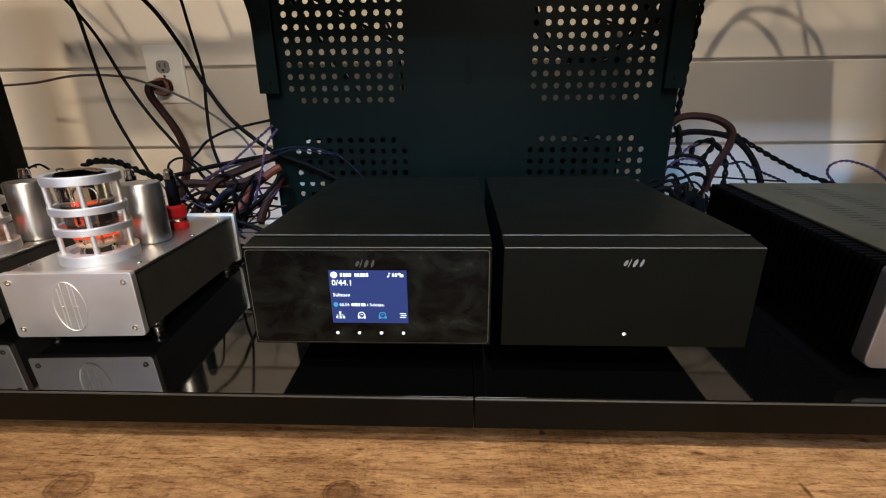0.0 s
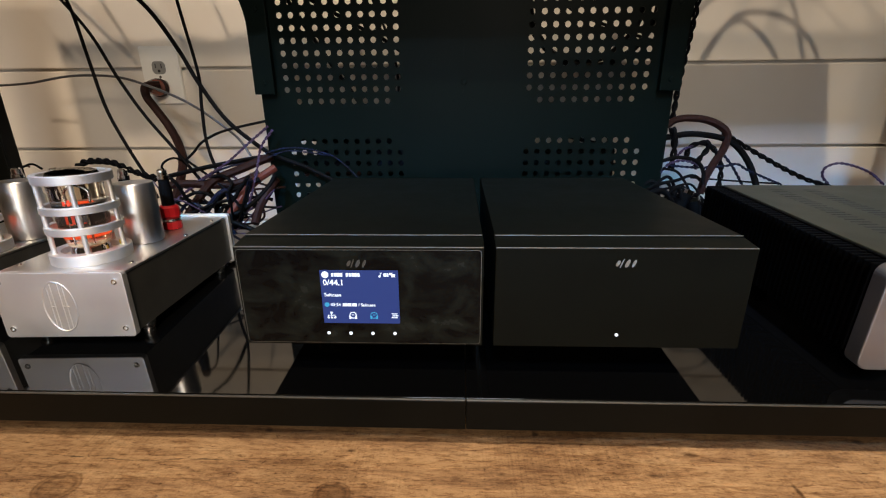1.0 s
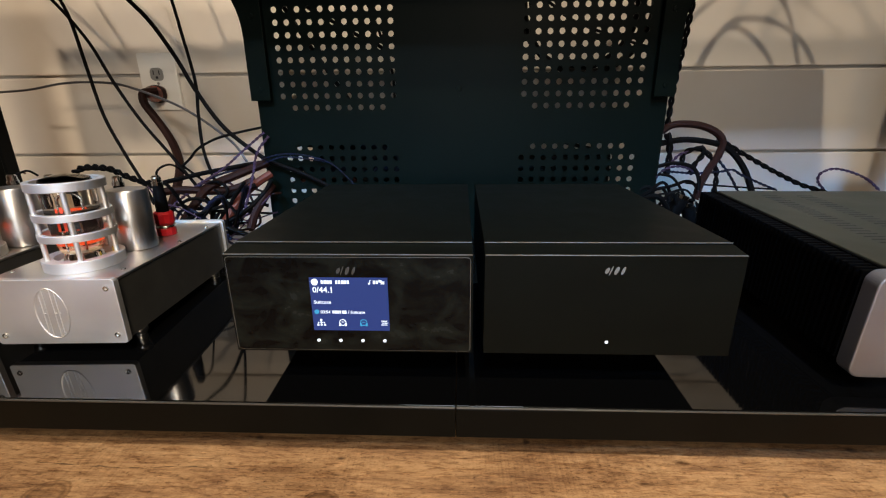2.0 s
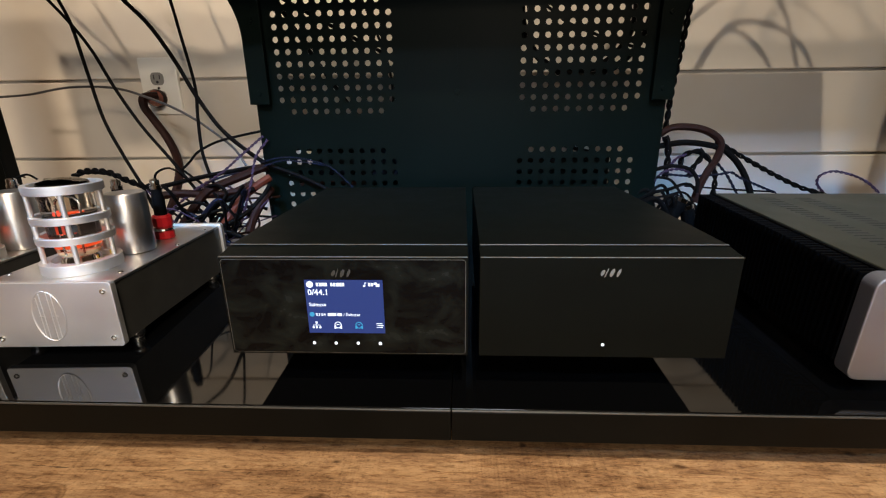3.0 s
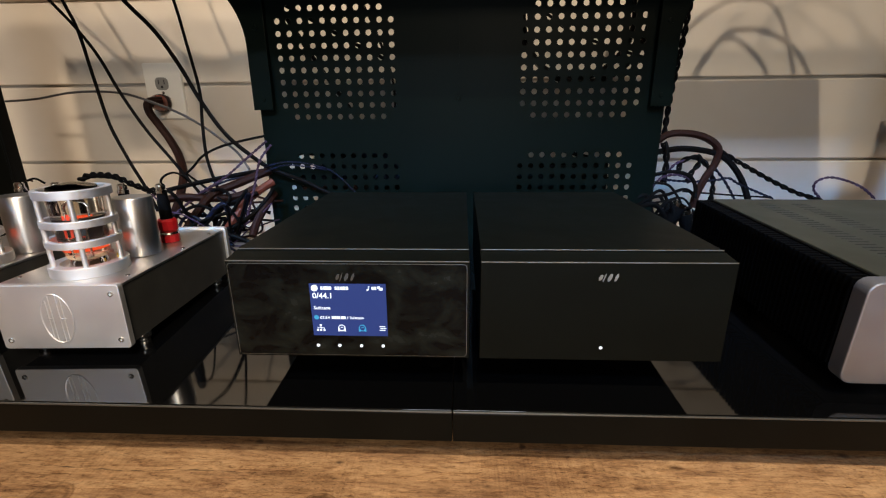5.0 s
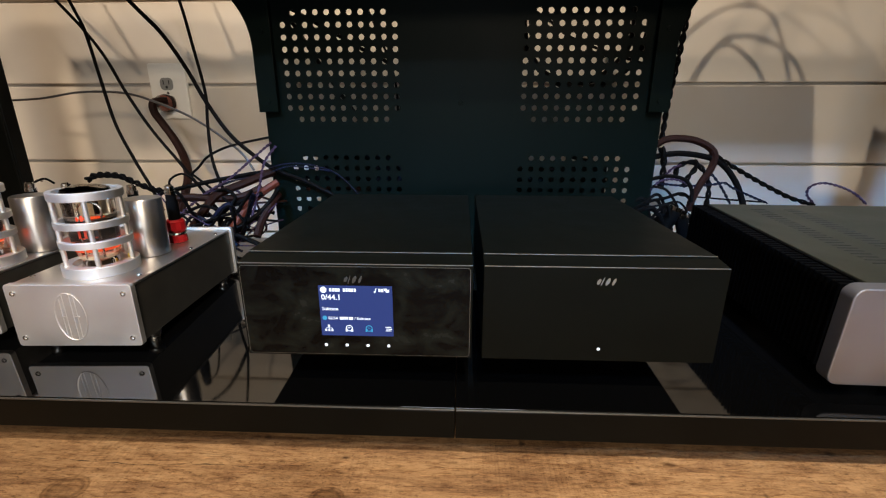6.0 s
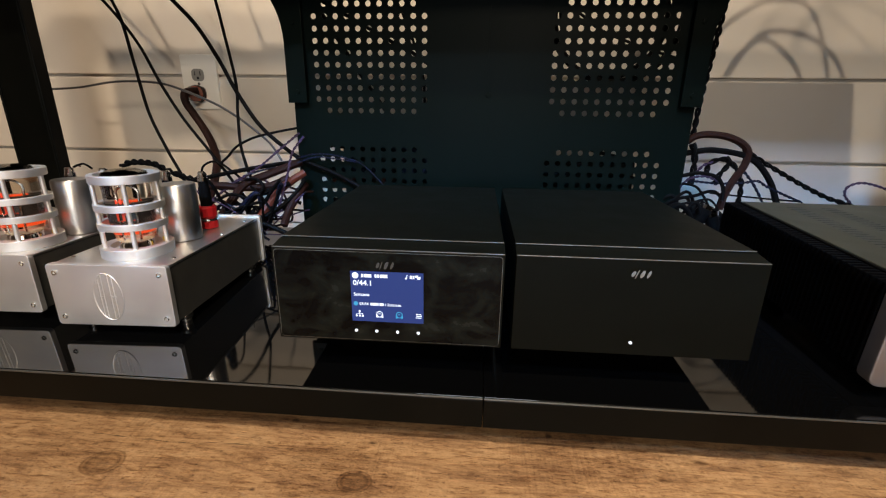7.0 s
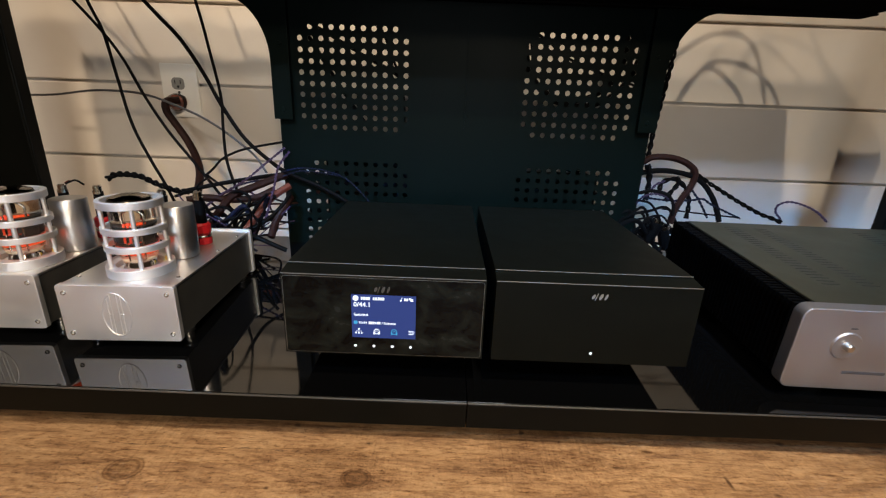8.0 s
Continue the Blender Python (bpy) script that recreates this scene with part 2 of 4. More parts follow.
    inside = math_node(m, "MULTIPLY", math_node(m, "GREATER_THAN", X, -0.30), math_node(m, "LESS_THAN", X, -0.06))
    crack = math_node(m, "MULTIPLY", math_node(m, "LESS_THAN", off, math_node(m, "MULTIPLY", math_node(m, "SUBTRACT", noise_tex(m, coords(m, (60, 3, 1)), 1.0, 2.0), 0.36), 0.003)), inside)
    c = mixed(m, c, (0.05, 0.03, 0.02), math_node(m, "MULTIPLY", crack, 0.75))
    link(m, c, principled(m).inputs["Base Color"])
    link(m, ramp(m, grain, [(0.3, (0.5, 0.5, 0.5)), (0.7, (0.36, 0.36, 0.36))]), principled(m).inputs["Roughness"])
    bumped(m, math_node(m, "ADD", grain, math_node(m, "ADD", math_node(m, "MULTIPLY", speck, 0.5), math_node(m, "MULTIPLY", dash, -0.8))), 0.3, 0.0014)
    return m


M_FLOOR = floor_material()


# ---- mesh helpers ----
def part(name, bm, mat, parent=None, label="", smooth=False):
    me = bpy.data.meshes.new(name)
    if smooth:
        for f in bm.faces:
            f.smooth = True
    bm.to_mesh(me)
    bm.free()
    me.materials.append(mat)
    ob = new(name, me)
    if smooth:
        me.set_sharp_from_angle(angle=radians(40))
    if parent:
        ob.parent = parent
    if label:
        ob["label"] = label
    return ob


def empty(name, x=0, y=0, z=0, rz=0):
    ob = new(name)
    ob.matrix_world = pose(x, y, z, 0, 0, rz)
    ob.empty_display_size = 0.02
    return ob


def box(x0, x1, y0, y1, z0, z1, bevel=0.0, segments=2):
    bm = bmesh.new()
    bmesh.ops.create_cube(bm, size=1, matrix=Matrix.LocRotScale(((x0 + x1) / 2, (y0 + y1) / 2, (z0 + z1) / 2), None, (x1 - x0, y1 - y0, z1 - z0)))
    if bevel:
        bmesh.ops.bevel(bm, geom=bm.edges[:], offset=bevel, segments=segments, profile=0.5, affect="EDGES")
    return bm


def lathe(profile, n=32, m=Matrix()):
    """Turns (radius, height) pairs round z; radius 0 closes the end."""
    bm = bmesh.new()
    rings = []
    for r, z in profile:
        if r < 1e-6:
            rings.append([bm.verts.new(m @ Vector((0, 0, z)))])
        else:
            rings.append([bm.verts.new(m @ Vector((r * math.cos(2 * math.pi * k / n), r * math.sin(2 * math.pi * k / n), z))) for k in range(n)])
    for a, b in zip(rings, rings[1:]):
        for k in range(n):
            q = [a[k % len(a)], a[(k + 1) % len(a)], b[(k + 1) % len(b)], b[k % len(b)]]
            q = list(dict.fromkeys(q))
            if len(q) > 2:
                bm.faces.new(q)
    bmesh.ops.recalc_face_normals(bm, faces=bm.faces[:])
    return bm


def rounded(w, h, r, n=6):
    pts = []
    for cx, cy, a0 in ((w / 2 - r, h / 2 - r, 0), (-w / 2 + r, h / 2 - r, 90), (-w / 2 + r, -h / 2 + r, 180), (w / 2 - r, -h / 2 + r, 270)):
        for k in range(n + 1):
            a = radians(a0 + 90 * k / n)
            pts.append((cx + r * math.cos(a), cy + r * math.sin(a)))
    return pts


def plate(outline, y0, y1, cx=0.0, cz=0.0, bevel=0.0):
    """An outline in x and z, given depth from y0 (front) to y1."""
    bm = bmesh.new()
    front = [bm.verts.new((cx + x, y0, cz + z)) for x, z in outline]
    back = [bm.verts.new((cx + x, y1, cz + z)) for x, z in outline]
    face = bm.faces.new(front)
    bm.faces.new(back[::-1])
    n = len(front)
    for k in range(n):
        bm.faces.new((front[k], back[k], back[(k + 1) % n], front[(k + 1) % n]))
    bmesh.ops.recalc_face_normals(bm, faces=bm.faces[:])
    if bevel:
        bmesh.ops.bevel(bm, geom=face.edges[:], offset=bevel, segments=2, profile=0.5, affect="EDGES")
    return bm


def spline(points, per=8):
    p = [Vector(q) for q in points]
    p = [2 * p[0] - p[1]] + p + [2 * p[-1] - p[-2]]
    out = []
    for a, b, c, d in zip(p, p[1:], p[2:], p[3:]):
        for k in range(per):
            t = k / per
            out.append(0.5 * (2 * b + (c - a) * t + (2 * a - 5 * b + 4 * c - d) * t * t + (3 * b - a - 3 * c + d) * t * t * t))
    out.append(p[-2])
    return out


def frames_along(path):
    out, up = [], Vector((0.31, 0.22, 0.93)).normalized()
    for k, q in enumerate(path):
        d = (path[min(k + 1, len(path) - 1)] - path[max(k - 1, 0)])
        d = d.normalized() if d.length > 1e-9 else Vector((0, 0, 1))
        up = (up - d * up.dot(d))
        up = up.normalized() if up.length > 1e-6 else d.orthogonal().normalized()
        out.append((q, up.copy(), d.cross(up)))
    return out


def tube(path, radius, n=8, bm=None):
    bm = bm or bmesh.new()
    rings = []
    for q, u, v in frames_along(path):
        rings.append([bm.verts.new(q + radius * (math.cos(2 * math.pi * k / n) * u + math.sin(2 * math.pi * k / n) * v)) for k in range(n)])
    for a, b in zip(rings, rings[1:]):
        for k in range(n):
            bm.faces.new((a[k], a[(k + 1) % n], b[(k + 1) % n], b[k]))
    bm.faces.new(rings[0][::-1])
    bm.faces.new(rings[-1])
    return bm


def twisted(path, radius, strands=2, pitch=0.02, n=6):
    bm = bmesh.new()
    fr = frames_along(path)
    arc = [0.0]
    for a, b in zip(path, path[1:]):
        arc.append(arc[-1] + (b - a).length)
    for s in range(strands):
        line = []
        for (q, u, v), l in zip(fr, arc):
            a = 2 * math.pi * (l / pitch + s / strands)
            line.append(q + radius * (math.cos(a) * u + math.sin(a) * v))
        tube(line, radius, n, bm)
    return bm


def cable(points, radius, mat, label, kind="plain", pitch=0.02, per=8, name="cable"):
    path = spline(points, per)
    bm = tube(path, radius, 8) if kind == "plain" else twisted(path, radius, 2 if kind == "pair" else 3, pitch)
    return tagged(part(name, bm, mat, smooth=True), label, "cable")


# ---- the room ----
tagged(part("floor", box(-2.6, 2.8, -3.0, 1.3, -0.05, 0.0), M_FLOOR), "worn tan wood-look laminate floor", "floor", kind="structure")
tagged(part("ceiling", box(-2.6, 2.8, -3.0, 1.3, 2.5, 2.6), M_CEIL), "plain brown board ceiling", "ceiling", kind="structure")
tagged(part("wall_west", box(-2.7, -2.6, -3.0, 1.3, 0, 2.5), M_ROOM), "plain painted side wall", "wall", kind="structure")
tagged(part("wall_east", box(2.8, 2.9, -3.0, 1.3, 0, 2.5), M_ROOM), "plain painted side wall", "wall", kind="structure")
# the wall behind the viewer
back = empty("wall_south", 0, -3.05, 0)
tagged(back, "plain painted wall behind the viewer", "wall", kind="structure")
part("wall_panel", box(-2.6, 2.8, -0.05, 0.05, 0, 2.5), M_ROOM, back)

# shiplap wall: wide boards with a shadow gap between them
wall = tagged(empty("wall_north", 0, 1.15, 0), "cream painted shiplap board wall", "wall", kind="structure")
part("backing", box(-2.6, 2.8, 0.018, 0.1, 0, 2.5), M_WALL, wall)
BOARD = 0.1755
z = 0.216 - BOARD * 2
while z < 2.5:
    z0, z1 = max(z + 0.004, 0.0), min(z + BOARD - 0.002, 2.5)
    if z1 > z0 + 0.02:
        part("board", box(-2.6, 2.8, 0.0, 0.02, z0, z1, 0.0025), M_WALL, wall)
    z += BOARD


# ---- media rack: low gloss shelves, perforated back panel, upper shelf ----
SHELF_Z, EDGE_Y, SEAM = 0.064, 0.4395, 0.132


def base_shelf(x0, x1):
    shelf = tagged(empty("base_shelf", (x0 + x1) / 2, EDGE_Y + 0.0017, 0), "long low black high-gloss shelf with a bright front edge", "shelf", "base shelves")
    shelf.matrix_world = shelf.matrix_world @ pose(0, 0, 0, 1.5)
    h, d1, top = (x1 - x0) / 2, 0.54, 0.0625
    part("top", box(-h, h, 0.0025, d1, top - 0.012, top, 0.0008), M_SHELF, shelf)
    # the gloss edge's highlight, shaped as a thin paler strip
    part("shine_strip", box(-h, h, 0, 0.0022, top - 0.0019, top - 0.0003, 0.0006), M_SHELFSHINE, shelf, "thin bright strip standing in for the edge highlight")
    part("fascia", box(-h, h, 0.0005, 0.014, 0.028, top - 0.002, 0.001), M_FASCIA, shelf, "satin black front board")
    part("underside", box(-h, h, 0.0145, d1, 0.036, top - 0.0125), M_FASCIA, shelf)
    for fx in (-h + 0.12, h - 0.12):
        for fy in (0.1, d1 - 0.06):
            low = -fy * math.sin(radians(1.5))
            part("foot", lathe([(0, low), (0.022, low), (0.025, low + 0.006), (0.025, 0.0355), (0, 0.0355)], 20, Matrix.Translation((fx, fy, 0))), M_RUBBER, shelf, smooth=True)
    return shelf


base_shelf(-0.98, SEAM - 0.0004)
base_shelf(SEAM + 0.0004, 1.25)

PITCH, HOLE = 0.0202, 0.0051
PANEL_Y = 0.945


def hole_cell(bm, cx, cz, open_hole, y0, y1):
    h = PITCH / 2
    if not open_hole:
        for y in (y0, y1):
            bm.faces.new([bm.verts.new((cx + sx * h, y, cz + sz * h)) for sx, sz in ((-1, -1), (1, -1), (1, 1), (-1, 1))])
        return
    n = 16
    rings = []
    for y in (y0, y1):
        outer, inner = [], []
        for k in range(n):
            a = 2 * math.pi * (k + 0.5) / n
            c, s = math.cos(a), math.sin(a)
            f = h / max(abs(c), abs(s))
            outer.append((c * f, s * f))
            inner.append(bm.verts.new((cx + HOLE * c, y, cz + HOLE * s)))
        for k in (1, 5, 9, 13):  # square corners
            sx, sz = (1 if outer[k][0] > 0 else -1), (1 if outer[k][1] > 0 else -1)
            outer[k] = (sx * h, sz * h)
        outer = [bm.verts.new((cx + x, y, cz + q)) for x, q in outer]
        for k in range(n):
            bm.faces.new((outer[k], outer[(k + 1) % n], inner[(k + 1) % n], inner[k]))
        rings.append(inner)
    for k in range(n):
        bm.faces.new((rings[0][k], rings[0][(k + 1) % n], rings[1][(k + 1) % n], rings[1][k]))


def perforated_sheet():
    bm = bmesh.new()
    y0, y1 = -0.001, 0.001
    h = PITCH / 2
    cols = [-0.188 - h, 0.014 + h, 0.2475 - h, 0.4495 + h]
    bands = [(SHELF_Z, 0.249 - 9 * PITCH - h), (0.249 + h, 0.3202 - h), (0.502 + h, 0.56)]

    def rect(x0, x1, z0, z1):
        for y in (y0, y1):
            bm.faces.new([bm.verts.new(p) for p in ((x0, y, z0), (x1, y, z0), (x1, y, z1), (x0, y, z1))])

    left, right = -0.236, 0.5
    for z0, z1 in bands:
        rect(left, right, z0, z1)
    for top in (0.502, 0.249):
        za, zb = top - 9 * PITCH - h, top + h
        for xa, xb in ((left, cols[0]), (cols[1], cols[2]), (cols[3], right)):
            rect(xa, xb, za, zb)
        for first in (-0.188, 0.2475):
            for r in range(10):
                for c in range(11):
                    hole_cell(bm, first + c * PITCH, top - r * PITCH, not (r in (0, 9) and c in (0, 10)), y0, y1)
    for x in (left, right):
        bm.faces.new([bm.verts.new(p) for p in ((x, y0, SHELF_Z), (x, y1, SHELF_Z), (x, y1, 0.56), (x, y0, 0.56))])
    bmesh.ops.remove_doubles(bm, verts=bm.verts[:], dist=1e-5)
    bmesh.ops.recalc_face_normals(bm, faces=bm.faces[:])
    return bm


rack = tagged(empty("rack_back_frame", SEAM, PANEL_Y, SHELF_Z), "black powder-coated steel rack back with punched vent holes", "rack")
shift = Matrix.Translation((-SEAM, 0, -SHELF_Z))


def moved(bm, m=shift):
    bm.transform(m)
    return bm


part("perforated_panel", moved(perforated_sheet()), M_PANEL, rack, "black sheet with rows of round holes")
UNDER = 0.548


def wing(side):
    e = 0.374  # half width at the outer edge
    out = [(0.338, 0.333), (e, 0.333), (e, 0.342)]
    for k in range(13):
        a = radians(90 * k / 12)
        out.append((e + 0.085 * (1 - math.cos(a)), 0.438 + (UNDER - 0.438) * math.sin(a)))
    out += [(e + 0.085, UNDER + 0.004), (0.338, UNDER + 0.004)]
    return plate([(SEAM + side * x, z) for x, z in out], -0.014, -0.0045, 0, 0, 0.001)


for side in (-1, 1):
    part("wing_bracket", moved(wing(side)), M_PANEL, rack, "side bracket flaring out at the top")
    for z in (0.352, 0.47):
        part("bolt", lathe([(0, 0.0), (0.0045, 0.0), (0.004, 0.002), (0, 0.0026)], 12, Matrix.Translation((side * 0.355, -0.0138, z - SHELF_Z)) @ pose(0, 0, 0, 90)), M_PANEL, rack, smooth=True)
part("bolt", lathe([(0, 0.0), (0.005, 0.0), (0.0045, 0.0025), (0, 0.003)], 12, Matrix.Translation((0.0, -0.001, 0.351 - SHELF_Z)) @ pose(0, 0, 0, 90)), M_PANEL, rack, smooth=True)
part("centre_rib", box(-0.0012, 0.0012, -0.004, -0.001, 0.325 - SHELF_Z, 0.47), M_PANEL, rack)

upper = tagged(empty("upper_shelf", SEAM, 0.7, UNDER + 0.004), "long narrow black upper shelf behind the equipment", "shelf")
part("board", box(-0.93, 0.73, 0.788 - 0.7, 0.965 - 0.7, 0.004, 0.038, 0.002), M_DULL, upper)
part("front_trim", box(-0.93, 0.9, 0.78 - 0.7, 0.7875 - 0.7, 0.0, 0.038, 0.002), M_FASCIA, upper)
part("back_rail", box(-0.93, 0.73, 0.925 - 0.7, 0.965 - 0.7, 0.0, 0.0035), M_DULL, upper)
for x0, x1 in ((-0.8, -0.712), (0.985, 1.075)):
    sp = tagged(empty("rack_side_panel", (x0 + x1) / 2, 0.905, SHELF_Z), "plain black upright rack side panel", "rack", "rack side panels")
    hw = (x1 - x0) / 2
    part("sheet", box(-hw + 0.0065, hw - 0.0065, 0, 0.018, 0, UNDER + 0.003 - SHELF_Z, 0.001), M_FASCIA, sp)
    for side in (-1, 1):
        part("folded_edge", box(min(side * (hw - 0.006), side * hw), max(side * (hw - 0.006), side * hw), -0.001, 0.024, 0, UNDER + 0.003 - SHELF_Z, 0.0015), M_FASCIA, sp)


# ---- two black digital units ----
def unit_base(name, x0, label):
    w, d = 0.2215, 0.335
    u = tagged(empty(name, x0 + w / 2, 0.464, SHELF_Z), label, "audio unit")
    h = w / 2
    z0, z1, zt = 0.104 - SHELF_Z, 0.2 - SHELF_Z, 0.2035 - SHELF_Z
    bm = bmesh.new()
    ring = [[bm.verts.new((sx * h, y, z)) for y, z in ((0, z0), (0, z1), (0.023, zt - 0.0005), (0.023, z0))] for sx in (-1, 1)]
    bm.faces.new(ring[0]), bm.faces.new(ring[1][::-1])
    for k in range(4):
        bm.faces.new((ring[0][k], ring[0][(k + 1) % 4], ring[1][(k + 1) % 4], ring[1][k]))
    bmesh.ops.recalc_face_normals(bm, faces=bm.faces[:])
    bmesh.ops.bevel(bm, geom=bm.edges[:], offset=0.0006, segments=2, profile=0.5, affect="EDGES")
    part("front_panel", bm, M_CASE, u)
    part("body", box(-h + 0.0005, h - 0.0005, 0.0238, d, z0 + 0.004, zt + 0.0008, 0.0008), M_CASE, u)
    # highlights along both edges drawn as thin paler strips
    part("top_edge", box(-h + 0.0004, h - 0.0004, -0.0001, 0.0012, z1 - 0.0006, z1 + 0.0003, 0.0003), M_EDGE, u, "fine edge line with its highlight put into the colour")
    part("lid_edge", box(-h + 0.0006, h - 0.0006, 0.0232, 0.0243, zt + 0.0002, zt + 0.0011, 0.0003), M_EDGE, u, "fine edge line with its highlight put into the colour")
    # unseen block added to stop light passing under the unit
    part("underside_light_block", box(-h + 0.014, h - 0.014, 0.15, d - 0.02, 0.004, z0 + 0.0035), M_RUBBER, u, "dull black block added to keep the underside dark")
    for fx in (-0.07, 0.07):
        for fy in (0.13, 0.28):
            part("foot", lathe([(0, 0), (0.017, 0), (0.02, 0.004), (0.02, z0 + 0.004), (0, z0 + 0.004)], 24, Matrix.Translation((fx, fy, 0))), M_RUBBER, u, smooth=True)
    return u, h, z0, z1


def logo(u, cx, cz, mat):
    """The maker's mark as four slanted plain lozenges."""
    for dx, w, hgt in ((-0.0068, 0.0032, 0.0056), (-0.0036, 0.0011, 0.0086), (0.0012, 0.0034, 0.0074), (0.0068, 0.0026, 0.0072)):
        pts = [(dx + w / 2 * math.cos(a) + 0.35 * hgt / 2 * math.sin(a), cz + hgt / 2 * math.sin(a)) for a in [2 * math.pi * k / 12 for k in range(12)]]
        part("mark", plate(pts, -0.0003, 0.0002, cx), mat, u)


def lettering(text, size, x, z, y, mat, parent, name="lettering"):
    cu = bpy.data.curves.new(name, "FONT")
    cu.body, cu.size, cu.resolution_u, cu.offset = text, size, 3, size * 0.018
    tmp = new(name, cu)
    me = bpy.data.meshes.new_from_object(tmp)
    bpy.data.objects.remove(tmp)
    me.transform(pose(x, y, z, 90))
    me.materials.append(mat)
    ob = new(name, me)
    ob.parent = parent
    return ob


dac, HW, Z0, Z1 = unit_base("network_dac", -0.0745, "black digital audio unit with a lit blue display")
GX = -0.0745 + HW  # world x of the unit's middle
frame_w, frame_h = 2 * HW - 0.005, Z1 - Z0 - 0.005
cz = (Z0 + Z1) / 2
part("glass_front", plate(rounded(frame_w, frame_h, 0.003), -0.0012, 0.0005, 0, cz, 0.0003), M_GLASSBLACK, dac, "glossy black glass front")
bm = bmesh.new()
outer, inner = rounded(frame_w + 0.001, frame_h + 0.001, 0.0035), rounded(frame_w + 0.0001, frame_h + 0.0001, 0.003)
for y in (-0.0007, 0.0003):
    a = [bm.verts.new((x, y, cz + z)) for x, z in outer]
    b = [bm.verts.new((x, y, cz + z)) for x, z in inner]
    for k in range(len(a)):
        bm.faces.new((a[k], a[(k + 1) % len(a)], b[(k + 1) % len(a)], b[k]))
part("glass_rim", bm, M_EDGE, dac, "thin bright rim round the glass")
SX0, SX1, SZ0, SZ1 = 0.0015 - GX, 0.0715 - GX, 0.127 - SHELF_Z, 0.179 - SHELF_Z
screen = part("display", box(SX0, SX1, -0.0016, -0.001, SZ0, SZ1), M_SCREEN, dac, "blue lit display with white text and icons")
YS = -0.0018


def ink(x0, x1, z0, z1, mat=M_INK, name="bar"):
    return part(name, box(SX0 + x0, SX0 + x1, YS - 0.0002, YS + 0.0001, SZ1 - z1, SZ1 - z0), mat, screen)


def disc(x, z, r, mat=M_INK, name="dot", hollow=0.0):
    prof = [(hollow, 0), (r, 0), (r, 0.0003), (hollow, 0.0003), (hollow, 0)] if hollow else [(0, 0), (r, 0), (r, 0.0003), (0, 0.0003)]
    return part(name, lathe(prof, 20, Matrix.Translation((SX0 + x, YS + 0.0001, SZ1 - z)) @ pose(0, 0, 0, 90)), mat, screen)


disc(0.0048, 0.0042, 0.0031, name="status_disc")
for k, w in enumerate((0.0022, 0.0026, 0.0026, 0.0024, 0.0, 0.0022, 0.0022, 0.0026, 0.0024, 0.0022)):
    if w:
        ink(0.0105 + k * 0.0026, 0.0105 + k * 0.0026 + w - 0.0003, 0.0026, 0.0058)
disc(0.0535, 0.0055, 0.0009), ink(0.0541, 0.0546, 0.0022, 0.0056), ink(0.0541, 0.0556, 0.0022, 0.0028)
ink(0.0572, 0.0592, 0.0026, 0.0056), ink(0.0598, 0.0615, 0.0026, 0.0056), ink(0.0622, 0.065, 0.0022, 0.0042), ink(0.064, 0.0672, 0.0034, 0.006)
lettering("0/44.1", 0.0076, SX0 + 0.0022, SZ1 - 0.0142, YS, M_INK, screen)
lettering("Suitcase", 0.0048, SX0 + 0.0024, SZ1 - 0.0252, YS, M_INK, screen)
disc(0.0042, 0.0333, 0.0022, M_INKBLUE, "badge")
lettering("03:54", 0.0041, SX0 + 0.0076, SZ1 - 0.0348, YS, M_INK, screen)
for k, w in enumerate((0.0018, 0.0018, 0.0018, 0.0012, 0.0024, 0.0018)):
    ink(0.0186 + k * 0.0022, 0.0186 + k * 0.0022 + w, 0.032, 0.0348)
lettering("/ Suitcase", 0.0041, SX0 + 0.0328, SZ1 - 0.0348, YS, M_INK, screen)
# icons along the bottom
for x, z0, z1, w in ((0.0075, 0.0405, 0.0425, 0.0018), (0.0044, 0.0455, 0.0472, 0.0018), (0.0075, 0.0455, 0.0472, 0.0018), (0.0106, 0.0455, 0.0472, 0.0018)):
    ink(x - w / 2, x + w / 2, z0, z1)
ink(0.0073, 0.0077, 0.0425, 0.0455), ink(0.0044, 0.0106, 0.0438, 0.0442)
for x in (0.0044, 0.0106):
    ink(x - 0.0002, x + 0.0002, 0.0438, 0.0455)
for x, mat in ((0.0272, M_INK), (0.0465, M_INKBLUE)):
    disc(x, 0.0438, 0.0033, mat, "headphone_ring", 0.0026)
    ink(x - 0.0035, x - 0.0018, 0.0445, 0.0474, mat), ink(x + 0.0018, x + 0.0035, 0.0445, 0.0474, mat)
    ink(x - 0.0012, x + 0.0012, 0.0432, 0.0437, mat)
for k in range(3):
    ink(0.0625 + (0.0008 if k == 1 else 0), 0.0688 - (0.0 if k == 1 else 0.0008), 0.0418 + 0.0019 * k, 0.0425 + 0.0019 * k)
for x in (0.0048, 0.0253, 0.0459, 0.0664):
    part("touch_light", lathe([(0, 0), (0.0015, 0), (0.0015, 0.0004), (0, 0.0004)], 16, Matrix.Translation((x - GX, -0.0012, 0.1165 - SHELF_Z)) @ pose(0, 0, 0, 90)), M_LED, dac, "small white lit dot")
logo(dac, 0.035 - GX, 0.1853 - SHELF_Z, M_LOGODIM)
for ob in dac.children:
    if ob.name.startswith("mark"):
        ob.location.y = -0.0012

clock, HW2, _, _ = unit_base("master_clock", 0.157, "plain matt black audio unit with one white light")
CX = 0.157 + HW2
